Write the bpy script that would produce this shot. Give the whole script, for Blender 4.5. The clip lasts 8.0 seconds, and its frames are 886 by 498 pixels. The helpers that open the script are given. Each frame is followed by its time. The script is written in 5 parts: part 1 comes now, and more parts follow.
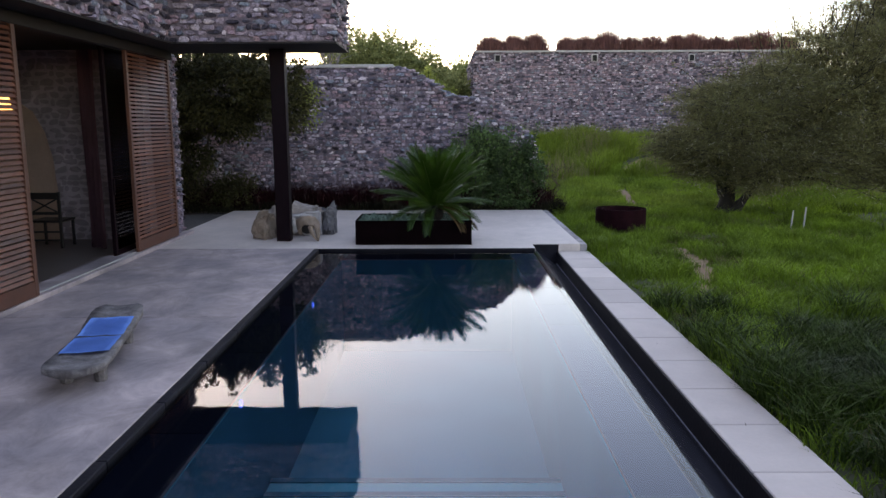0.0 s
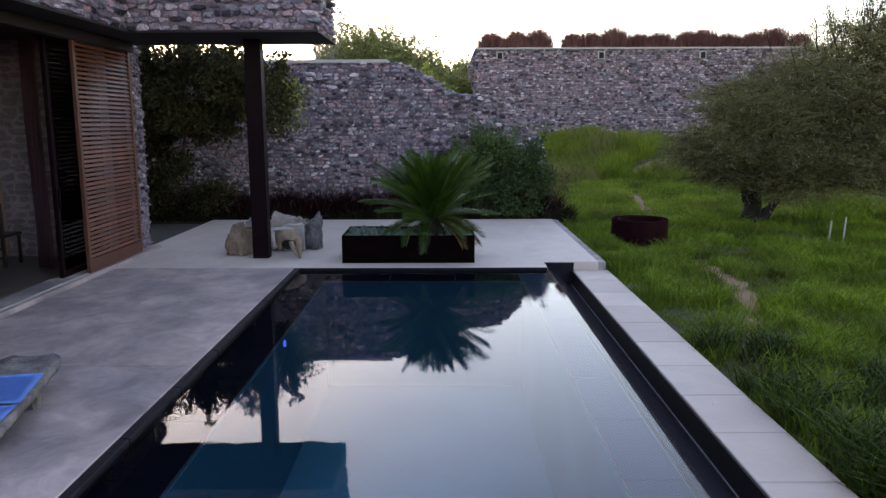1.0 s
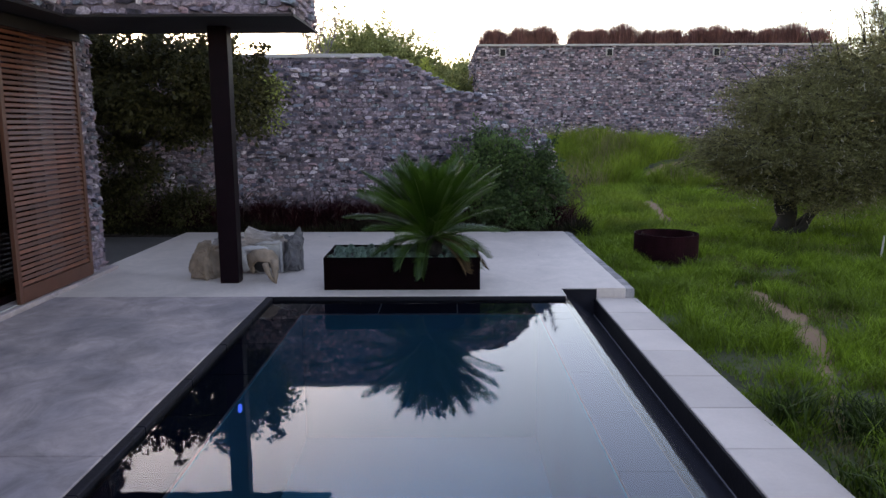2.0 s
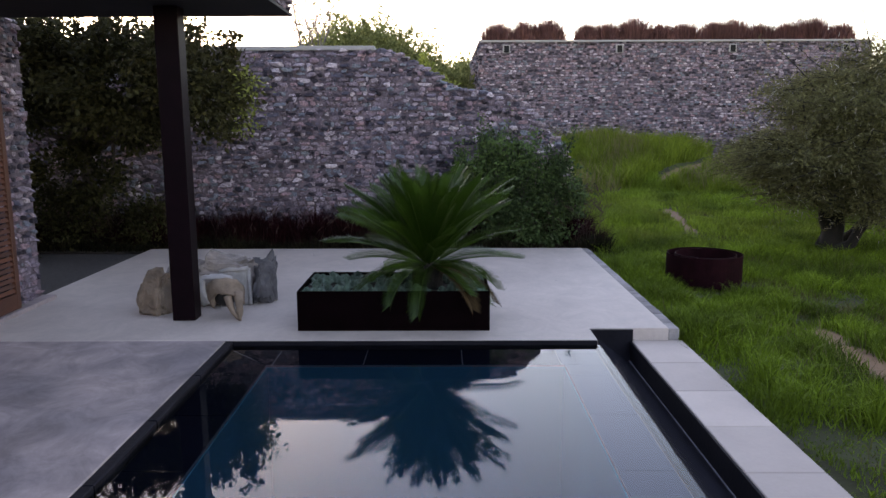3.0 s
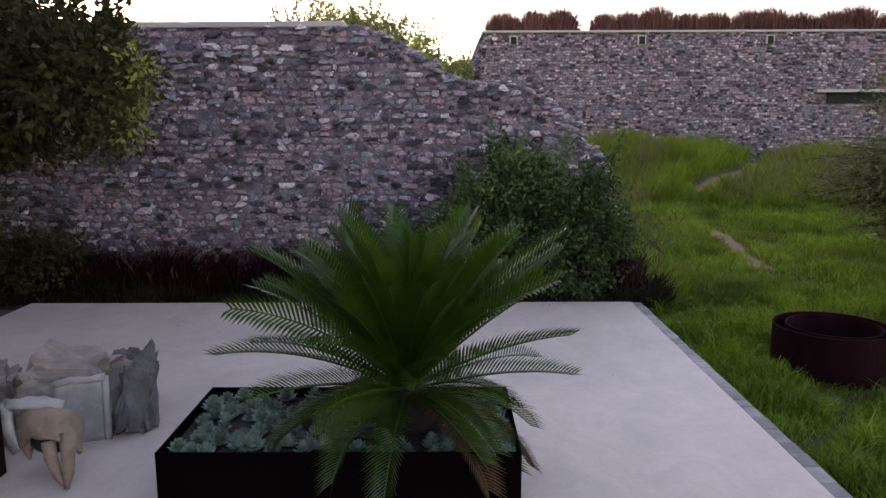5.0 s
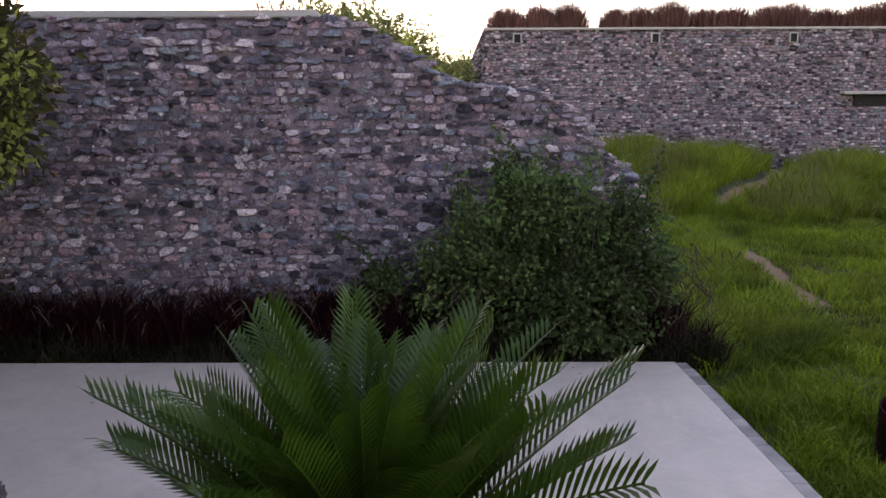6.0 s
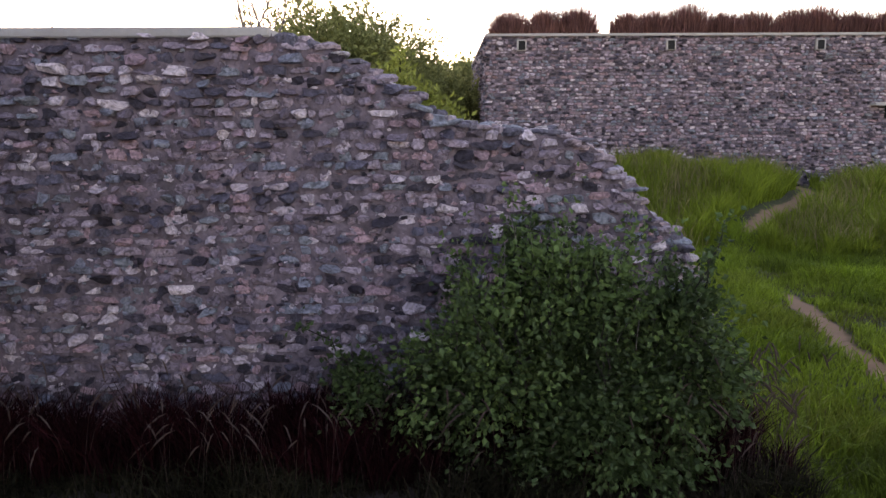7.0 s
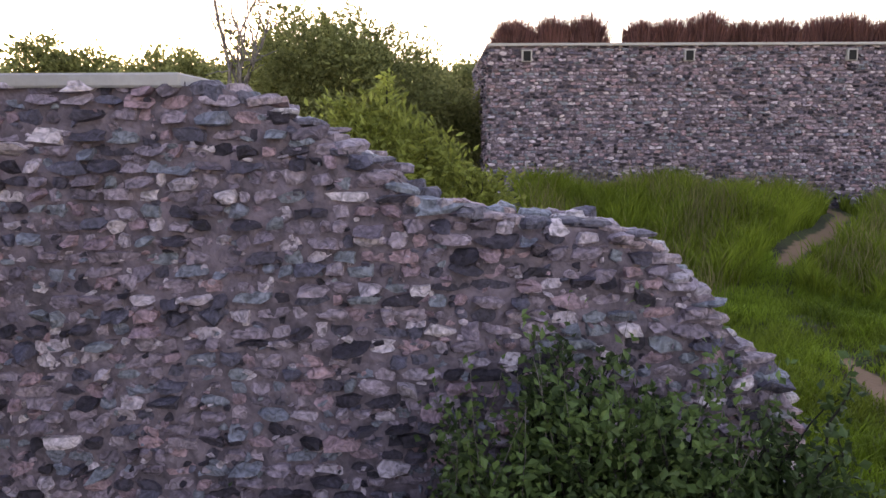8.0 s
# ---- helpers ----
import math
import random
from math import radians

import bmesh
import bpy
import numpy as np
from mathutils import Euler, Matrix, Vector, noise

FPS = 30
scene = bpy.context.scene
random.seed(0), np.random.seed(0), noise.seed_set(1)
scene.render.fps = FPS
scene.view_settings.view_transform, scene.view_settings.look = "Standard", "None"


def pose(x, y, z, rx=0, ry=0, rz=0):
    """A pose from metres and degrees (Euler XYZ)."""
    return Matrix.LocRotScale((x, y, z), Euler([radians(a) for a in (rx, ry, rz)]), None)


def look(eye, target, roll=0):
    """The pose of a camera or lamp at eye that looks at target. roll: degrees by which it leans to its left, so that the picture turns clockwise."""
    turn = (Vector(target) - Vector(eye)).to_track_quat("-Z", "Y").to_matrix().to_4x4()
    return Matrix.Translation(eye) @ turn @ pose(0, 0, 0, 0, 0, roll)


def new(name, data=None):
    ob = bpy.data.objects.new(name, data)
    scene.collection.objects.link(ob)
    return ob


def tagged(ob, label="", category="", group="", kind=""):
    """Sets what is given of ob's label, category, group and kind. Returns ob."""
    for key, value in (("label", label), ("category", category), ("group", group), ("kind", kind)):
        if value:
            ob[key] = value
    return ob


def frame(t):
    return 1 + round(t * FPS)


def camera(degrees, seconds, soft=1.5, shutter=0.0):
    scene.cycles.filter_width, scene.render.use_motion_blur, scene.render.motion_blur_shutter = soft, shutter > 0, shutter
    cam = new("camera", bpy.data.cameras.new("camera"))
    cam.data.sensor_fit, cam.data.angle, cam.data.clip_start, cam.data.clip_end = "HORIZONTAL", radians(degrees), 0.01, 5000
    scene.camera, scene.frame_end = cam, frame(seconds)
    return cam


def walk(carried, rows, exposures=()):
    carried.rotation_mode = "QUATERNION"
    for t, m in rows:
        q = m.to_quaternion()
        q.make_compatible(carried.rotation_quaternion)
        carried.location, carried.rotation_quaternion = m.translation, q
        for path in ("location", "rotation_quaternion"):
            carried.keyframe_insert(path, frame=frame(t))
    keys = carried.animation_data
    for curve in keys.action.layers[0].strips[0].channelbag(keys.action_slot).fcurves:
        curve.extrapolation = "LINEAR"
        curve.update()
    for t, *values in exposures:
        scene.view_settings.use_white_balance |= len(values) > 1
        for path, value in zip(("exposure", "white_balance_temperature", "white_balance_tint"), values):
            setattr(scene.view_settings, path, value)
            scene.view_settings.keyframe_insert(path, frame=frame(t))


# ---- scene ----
cam = camera(61.45, 8.0)
PITCH, YAW, ROLL = -9.6, 0.138, 0.19
PATH = [
    (0.0, -0.009, 0.000, 2.083),
    (0.5, -0.001, 0.806, 2.090),
    (1.0, 0.004, 1.627, 2.098),
    (1.5, 0.005, 2.482, 2.109),
    (2.0, 0.002, 3.366, 2.122),
    (2.5, -0.004, 4.274, 2.134),
    (3.0, -0.014, 5.198, 2.147),
    (3.5, -0.024, 6.129, 2.163),
    (4.0, -0.018, 7.052, 2.176),
    (4.5, 0.009, 7.987, 2.185),
    (5.0, 0.034, 8.926, 2.200),
    (5.5, 0.056, 9.888, 2.239),
    (6.0, 0.079, 10.876, 2.336),
    (6.5, 0.102, 11.887, 2.517),
    (7.0, 0.130, 12.903, 2.762),
    (7.5, 0.156, 13.908, 3.011),
    (8.0, 0.177, 14.904, 3.253),
]
walk(cam, [(t, pose(x, y, z, 90 + PITCH, ROLL, YAW)) for t, x, y, z in PATH], exposures=[(0.0, 2.70, 9300, 28), (1.5, 2.70, 9100, 28), (3.0, 2.69, 9500, 31), (4.5, 2.67, 10300, 35), (6.0, 2.67, 10500, 36), (8.0, 2.77, 10200, 38)])

# ---- light: dusk, the sun low behind the trees ahead and to one side ----
SUN_AZ, SUN_EL = 22.0, 13.0          # degrees from +y towards -x, and above the horizon
world = bpy.data.worlds.new("dusk")
scene.world = world
world.use_nodes = True
wn = world.node_tree
sky = wn.nodes.new("ShaderNodeTexSky")
sky.sky_type = 'NISHITA'
sky.sun_disc = False
sky.sun_elevation = radians(SUN_EL)
sky.sun_rotation = radians(-SUN_AZ)
sky.air_density, sky.dust_density, sky.ozone_density = 1.0, 0.25, 2.2
wn.nodes["Background"].inputs["Strength"].default_value = 0.12
wn.links.new(sky.outputs[0], wn.nodes["Background"].inputs["Color"])
sun = new("sun", bpy.data.lights.new("sun", 'SUN'))
sun.data.energy, sun.data.angle, sun.data.color = 0.015, radians(12), (1.0, 0.72, 0.45)
a, e = radians(SUN_AZ), radians(SUN_EL)
sun.matrix_world = look((-60 * math.sin(a), 60 * math.cos(a), 60 * math.tan(e)), (0, 0, 0))

rng = np.random.default_rng(7)


# ---- materials ----
def mat(name, color, rough=0.8, metal=0.0, vary=0.25, scale=3.0, fine=40.0, bump=0.15, color2=None, per="", spec=0.5, leaf=0.0):
    """Surface with broad stains and fine grain; per: 'object' or 'island' shifts the tone piece by piece."""
    m = bpy.data.materials.new(name)
    m.use_nodes = True
    n, l = m.node_tree.nodes, m.node_tree.links
    p = n["Principled BSDF"]
    p.inputs["Roughness"].default_value, p.inputs["Metallic"].default_value = rough, metal
    p.inputs["Specular IOR Level"].default_value = spec
    co = n.new("ShaderNodeTexCoord")
    big = n.new("ShaderNodeTexNoise")
    big.inputs["Scale"].default_value, big.inputs["Detail"].default_value = scale, 6
    small = n.new("ShaderNodeTexNoise")
    small.inputs["Scale"].default_value, small.inputs["Detail"].default_value = fine, 4
    for t in (big, small):
        l.new(co.outputs["Object"], t.inputs["Vector"])
    c2 = color2 or tuple(c * (1 - vary) for c in color)
    ramp = n.new("ShaderNodeValToRGB")
    ramp.color_ramp.elements[0].position, ramp.color_ramp.elements[1].position = 0.35, 0.65
    ramp.color_ramp.elements[0].color, ramp.color_ramp.elements[1].color = (*c2, 1), (*color, 1)
    l.new(big.outputs["Fac"], ramp.inputs["Fac"])
    out = ramp.outputs["Color"]
    hsv = n.new("ShaderNodeHueSaturation")
    l.new(out, hsv.inputs["Color"])
    mr = n.new("ShaderNodeMapRange")
    mr.inputs["To Min"].default_value, mr.inputs["To Max"].default_value = 1 - vary * 0.6, 1 + vary * 0.6
    l.new(small.outputs["Fac"], mr.inputs["Value"])
    val = mr.outputs[0]
    if per:
        src = n.new("ShaderNodeObjectInfo").outputs["Random"] if per == "object" else n.new("ShaderNodeNewGeometry").outputs["Random Per Island"]
        mr2 = n.new("ShaderNodeMapRange")
        mr2.inputs["To Min"].default_value, mr2.inputs["To Max"].default_value = 1 - vary, 1 + vary
        l.new(src, mr2.inputs["Value"])
        mul = n.new("ShaderNodeMath")
        mul.operation = 'MULTIPLY'
        l.new(val, mul.inputs[0]), l.new(mr2.outputs[0], mul.inputs[1])
        val = mul.outputs[0]
    l.new(val, hsv.inputs["Value"])
    l.new(hsv.outputs[0], p.inputs["Base Color"])
    if bump:
        b = n.new("ShaderNodeBump")
        b.inputs["Strength"].default_value, b.inputs["Distance"].default_value = bump, 0.02
        l.new(small.outputs["Fac"], b.inputs["Height"])
        l.new(b.outputs[0], p.inputs["Normal"])
    if leaf:
        tr, mix = n.new("ShaderNodeBsdfTranslucent"), n.new("ShaderNodeMixShader")
        mix.inputs[0].default_value = leaf
        l.new(hsv.outputs[0], tr.inputs["Color"])
        l.new(p.outputs[0], mix.inputs[1]), l.new(tr.outputs[0], mix.inputs[2])
        l.new(mix.outputs[0], n["Material Output"].inputs["Surface"])
    return m


def stone_mat(name, per, tones, bump=0.9):
    """Rubble stone: each piece takes one of several tones, with veins and grain."""
    m = bpy.data.materials.new(name)
    m.use_nodes = True
    n, l = m.node_tree.nodes, m.node_tree.links
    p = n["Principled BSDF"]
    p.inputs["Roughness"].default_value = 0.75
    p.inputs["Specular IOR Level"].default_value = 0.35
    src = n.new("ShaderNodeObjectInfo").outputs["Random"] if per == "object" else n.new("ShaderNodeNewGeometry").outputs["Random Per Island"]
    ramp = n.new("ShaderNodeValToRGB")
    ramp.color_ramp.interpolation = 'CONSTANT'
    el = ramp.color_ramp.elements
    while len(el) < len(tones):
        el.new(0.5)
    for i, c in enumerate(tones):
        el[i].position, el[i].color = i / len(tones), (*c, 1)
    l.new(src, ramp.inputs["Fac"])
    co = n.new("ShaderNodeTexCoord")
    nz = n.new("ShaderNodeTexNoise")
    nz.inputs["Scale"].default_value, nz.inputs["Detail"].default_value, nz.inputs["Distortion"].default_value = 17.0, 10, 1.6
    gr = n.new("ShaderNodeTexNoise")
    gr.inputs["Scale"].default_value, gr.inputs["Detail"].default_value = 28.0, 7
    l.new(co.outputs["Object"], nz.inputs["Vector"]), l.new(co.outputs["Object"], gr.inputs["Vector"])
    mr = n.new("ShaderNodeMapRange")
    mr.inputs["From Min"].default_value, mr.inputs["From Max"].default_value = 0.3, 0.7
    mr.inputs["To Min"].default_value, mr.inputs["To Max"].default_value = 0.42, 1.68
    l.new(nz.outputs["Fac"], mr.inputs["Value"])
    hsv = n.new("ShaderNodeHueSaturation")
    l.new(ramp.outputs[0], hsv.inputs["Color"]), l.new(mr.outputs[0], hsv.inputs["Value"])
    l.new(hsv.outputs[0], p.inputs["Base Color"])
    b = n.new("ShaderNodeBump")
    b.inputs["Strength"].default_value, b.inputs["Distance"].default_value = bump, 0.03
    l.new(gr.outputs["Fac"], b.inputs["Height"]), l.new(b.outputs[0], p.inputs["Normal"])
    return m


TONES = [(0.195, 0.150, 0.186), (0.240, 0.184, 0.218), (0.055, 0.047, 0.066), (0.275, 0.172, 0.195), (0.138, 0.146, 0.185), (0.420, 0.350, 0.380), (0.225, 0.146, 0.174), (0.080, 0.074, 0.104),
         (0.250, 0.198, 0.236), (0.026, 0.021, 0.031), (0.205, 0.158, 0.194), (0.150, 0.160, 0.188), (0.040, 0.033, 0.047), (0.105, 0.082, 0.106), (0.345, 0.284, 0.325), (0.165, 0.128, 0.160)]
TOP_TONES = [(0.192, 0.155, 0.19), (0.27, 0.23, 0.26), (0.10, 0.09, 0.115), (0.27, 0.19, 0.20), (0.15, 0.165, 0.20), (0.24, 0.185, 0.21), (0.075, 0.07, 0.095), (0.34, 0.30, 0.32)]
M = dict(
    stone=stone_mat("rubble_stone", "island", TONES), stone_piece=stone_mat("rubble_stone_piece", "object", TONES), top_stone=stone_mat("weathered_top_stone", "object", TOP_TONES),
    mortar=mat("mortar", (0.180, 0.137, 0.166), 0.95, vary=0.5, scale=7, fine=28, bump=1.0, color2=(0.085, 0.066, 0.080)),
    deck=mat("pale_concrete", (0.570, 0.468, 0.425), 0.62, vary=0.12, scale=0.9, fine=25, bump=0.05, per="object"),
    deck_old=mat("stained_concrete", (0.425, 0.328, 0.318), 0.6, vary=0.28, scale=1.1, fine=7, bump=0.06, color2=(0.225, 0.185, 0.195), per=""),
    coping=mat("coping_concrete", (0.53, 0.43, 0.385), 0.7, vary=0.1, scale=2.5, fine=30, bump=0.06, per="object"),
    cobble=mat("edging_stone", (0.30, 0.265, 0.26), 0.8, vary=0.3, scale=6, bump=0.3, per="object"),
    tile=mat("dark_pool_tile", (0.007, 0.008, 0.016), 0.8, vary=0.12, scale=2, fine=30, bump=0.03, per="object", spec=0.03),
    rim=mat("dark_wet_slate", (0.012, 0.011, 0.016), 0.6, vary=0.3, scale=4, fine=30, bump=0.15, spec=0.1),
    # right-hand ledge: blue sky reflection put into a lighter copy of the dark tile
    ledge_tile=mat("sky_tinted_dark_tile", (0.050, 0.074, 0.128), 0.8, vary=0.03, scale=1.5, fine=30, bump=0, per="object", spec=0.03),
    step_edge=mat("dark_teal_tile", (0.014, 0.17, 0.23), 0.8, vary=0.2, scale=2, fine=30, bump=0.03, per="object", spec=0.03),
    wet=mat("wet_dark_tile", (0.022, 0.022, 0.030), 0.16, vary=0.3, scale=6, fine=22, bump=0.12),
    channel=mat("wet_grey_slate", (0.046, 0.042, 0.052), 0.35, vary=0.3, scale=3, fine=20, bump=0.1, spec=0.3),
    grout=mat("pale_grout", (0.16, 0.17, 0.20), 0.9, spec=0.05),
    basin=mat("pool_plaster", (0.020, 0.40, 0.48), 0.6, vary=0.12, scale=0.6, bump=0.03, spec=0.05),
    # darker copy of the basin: light lost in deep water put into the colour
    deep=mat("depth_darkened_plaster", (0.012, 0.240, 0.330), 0.6, vary=0.15, scale=0.8, bump=0.03, spec=0.05),
    steel=mat("dark_painted_steel", (0.0075, 0.0022, 0.0040), 0.5, vary=0.35, scale=5, fine=60, bump=0.08, spec=0.08),
    rust=mat("dark_rusted_steel", (0.0042, 0.0014, 0.0020), 0.7, vary=0.4, scale=6, fine=50, bump=0.15, spec=0.02),
    ring_rust=mat("maroon_rusted_steel", (0.017, 0.0032, 0.0052), 0.75, vary=0.45, scale=6, fine=50, bump=0.2, spec=0.05),
    soffit=mat("dark_soffit_board", (0.02, 0.015, 0.016), 0.7, vary=0.25, scale=2, bump=0.05, spec=0.25),
    slat=mat("reddish_hardwood", (0.125, 0.036, 0.017), 0.5, vary=0.35, scale=4, fine=60, bump=0.1, per="object"),
    frame_wood=mat("reddish_frame_wood", (0.092, 0.029, 0.016), 0.5, vary=0.25, scale=4, fine=60, bump=0.1),
    old_wood=mat("weathered_wood", (0.20, 0.175, 0.172), 0.85, vary=0.55, scale=7, fine=38, bump=0.8, color2=(0.085, 0.07, 0.07)),
    dark_wood=mat("dark_stained_wood", (0.008, 0.006, 0.005), 0.5, vary=0.3, bump=0.05),
    towel=mat("blue_towel", (0.075, 0.265, 0.70), 0.95, vary=0.12, scale=5, fine=150, bump=0.4),
    whitewash=mat("whitewashed_brick", (0.27, 0.228, 0.262), 0.9, vary=0.3, scale=2.5, fine=9, bump=0.6, per="object"),
    # plaster of unseen walls, darkened so that less light bounces indoors
    plaster=mat("dimmed_plaster", (0.26, 0.225, 0.21), 0.9, vary=0.15, scale=1.5, bump=0.08),
    panel=mat("beige_linen", (0.33, 0.22, 0.175), 0.9, vary=0.15, scale=2, bump=0.1),
    floor_in=mat("polished_screed", (0.09, 0.072, 0.068), 0.35, vary=0.25, scale=1.2, bump=0.03),
    curtain=mat("mauve_curtain", (0.15, 0.065, 0.08), 0.95, vary=0.2, scale=3, fine=90, bump=0.2),
    bone=mat("bleached_bone", (0.29, 0.235, 0.215), 0.85, vary=0.4, scale=7, fine=40, bump=0.4),
    tan_bone=mat("tan_bone", (0.27, 0.185, 0.135), 0.8, vary=0.35, scale=8, fine=40, bump=0.35),
    white_bone=mat("white_bone", (0.36, 0.33, 0.325), 0.85, vary=0.25, scale=8, fine=40, bump=0.3),
    grey_wood=mat("grey_driftwood", (0.135, 0.122, 0.128), 0.85, vary=0.45, scale=6, fine=45, bump=0.45),
    soil=mat("dark_soil", (0.028, 0.017, 0.015), 1.0, vary=0.4, scale=5, bump=0.6),
    gravel=mat("dark_gravel", (0.07, 0.06, 0.06), 0.95, vary=0.4, scale=20, fine=90, bump=0.6),
    brown_bark=mat("grey_brown_bark", (0.075, 0.058, 0.052), 0.95, vary=0.4, scale=8, fine=40, bump=0.6),
    bark=mat("dark_bark", (0.018, 0.013, 0.011), 0.95, vary=0.4, scale=8, fine=40, bump=0.6),
    cycad=mat("cycad_leaf", (0.042, 0.102, 0.012), 0.36, vary=0.4, scale=4, bump=0, per="island", spec=0.28, leaf=0.2),
    cycad_dry=mat("dry_cycad_leaf", (0.10, 0.058, 0.026), 0.7, vary=0.3, scale=4, bump=0, per="island", spec=0.12, leaf=0.2),
    bush=mat("shrub_leaf", (0.048, 0.090, 0.030), 0.5, vary=0.4, scale=1.2, bump=0, per="island", spec=0.25, leaf=0.3),
    # bright leaf tone with the light on it put into the colour
    lit_leaf=mat("lit_yellow_green_leaf", (0.25, 0.285, 0.07), 0.55, vary=0.35, scale=1.2, bump=0, per="island", spec=0.12, leaf=0.4),
    dark_leaf=mat("dark_tree_leaf", (0.066, 0.064, 0.026), 0.5, vary=0.5, scale=1.0, bump=0, per="island", spec=0.12, leaf=0.32),
    # distance haze and backlight are put into this pale leaf colour
    far_leaf=mat("haze_tinted_leaf", (0.25, 0.27, 0.11), 0.6, vary=0.4, scale=0.6, bump=0, per="island", spec=0.12, leaf=0.55),
    # lighter copy of the shrub leaf: light on its top put into the colour
    bush_light=mat("lit_shrub_leaf", (0.095, 0.165, 0.052), 0.5, vary=0.3, scale=1.2, bump=0, per="island", spec=0.25, leaf=0.35),
    acacia=mat("thorn_tree_leaf", (0.180, 0.170, 0.078), 0.65, vary=0.4, scale=0.8, bump=0, per="island", spec=0.12, leaf=0.25),
    grass=mat("green_grass", (0.165, 0.265, 0.024), 0.55, vary=0.45, scale=0.7, bump=0, per="island", spec=0.12, leaf=0.35, color2=(0.060, 0.095, 0.013)),
    # darker copy of the grass: shade between the blades put into its colour
    shaded_grass=mat("broad_shaded_grass", (0.040, 0.072, 0.012), 0.5, vary=0.5, scale=0.9, bump=0, per="island", spec=0.12, leaf=0.25, color2=(0.016, 0.026, 0.007)),
    far_grass=mat("sunlit_meadow_grass", (0.21, 0.32, 0.038), 0.55, vary=0.4, scale=0.4, bump=0, per="island", spec=0.12, leaf=0.45, color2=(0.115, 0.145, 0.022)),
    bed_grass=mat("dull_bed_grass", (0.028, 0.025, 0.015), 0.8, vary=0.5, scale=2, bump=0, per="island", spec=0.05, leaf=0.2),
    dry_grass=mat("dry_grass", (0.24, 0.20, 0.10), 0.8, vary=0.3, scale=0.5, bump=0, per="island", spec=0.12, leaf=0.3),
    trodden=mat("trodden_grass", (0.135, 0.115, 0.050), 0.8, vary=0.45, scale=1.5, bump=0, per="island", spec=0.08, leaf=0.25, color2=(0.07, 0.075, 0.022)),
    tall_grass=mat("tall_grass", (0.17, 0.235, 0.03), 0.55, vary=0.35, scale=0.4, bump=0, per="island", spec=0.12, leaf=0.4),
    maroon=mat("maroon_grass", (0.030, 0.0075, 0.0095), 0.7, vary=0.45, scale=2, bump=0, per="island", spec=0.03, leaf=0.2),
    tuft=mat("reddish_roof_grass", (0.20, 0.090, 0.080), 0.8, vary=0.4, scale=1, bump=0, per="island", spec=0.12, leaf=0.3),
    plume=mat("seed_plume", (0.105, 0.070, 0.064), 0.9, vary=0.3, scale=2, bump=0, spec=0.05, leaf=0.3),
    succulent=mat("blue_green_succulent", (0.125, 0.205, 0.165), 0.55, vary=0.3, scale=8, bump=0, per="object"),
    cap=mat("grey_cement_cap", (0.36, 0.34, 0.33), 0.85, vary=0.2, scale=2, bump=0.15),
    thorn=mat("pale_thorn", (0.42, 0.38, 0.34), 0.7, vary=0.2, bump=0),
    litter=mat("dry_brown_leaf", (0.06, 0.035, 0.022), 0.9, vary=0.3, bump=0),
    black=mat("black_void", (0.006, 0.006, 0.007), 0.9, vary=0.1, bump=0),
)


def stained(m, low, high):
    """Adds cloudy wash marks and streaks to a concrete."""
    n, l = m.node_tree.nodes, m.node_tree.links
    p = n["Principled BSDF"]
    co, mp = n.new("ShaderNodeTexCoord"), n.new("ShaderNodeMapping")
    mp.inputs["Scale"].default_value = (1.1, 0.85, 1)
    nz = n.new("ShaderNodeTexNoise")
    nz.inputs["Scale"].default_value, nz.inputs["Detail"].default_value, nz.inputs["Roughness"].default_value, nz.inputs["Distortion"].default_value = 2.2, 11, 0.74, 0.9
    l.new(co.outputs["Object"], mp.inputs["Vector"]), l.new(mp.outputs[0], nz.inputs["Vector"])
    mr = n.new("ShaderNodeMapRange")
    mr.inputs["From Min"].default_value, mr.inputs["From Max"].default_value = 0.35, 0.65
    mr.inputs["To Min"].default_value, mr.inputs["To Max"].default_value = low, high
    l.new(nz.outputs["Fac"], mr.inputs["Value"])
    hsv = n.new("ShaderNodeHueSaturation")
    l.new(p.inputs["Base Color"].links[0].from_socket, hsv.inputs["Color"]), l.new(mr.outputs[0], hsv.inputs["Value"])
    l.new(hsv.outputs[0], p.inputs["Base Color"])
    r2 = n.new("ShaderNodeMapRange")
    r2.inputs["To Min"].default_value, r2.inputs["To Max"].default_value = 0.42, 0.78
    l.new(nz.outputs["Fac"], r2.inputs["Value"]), l.new(r2.outputs[0], p.inputs["Roughness"])


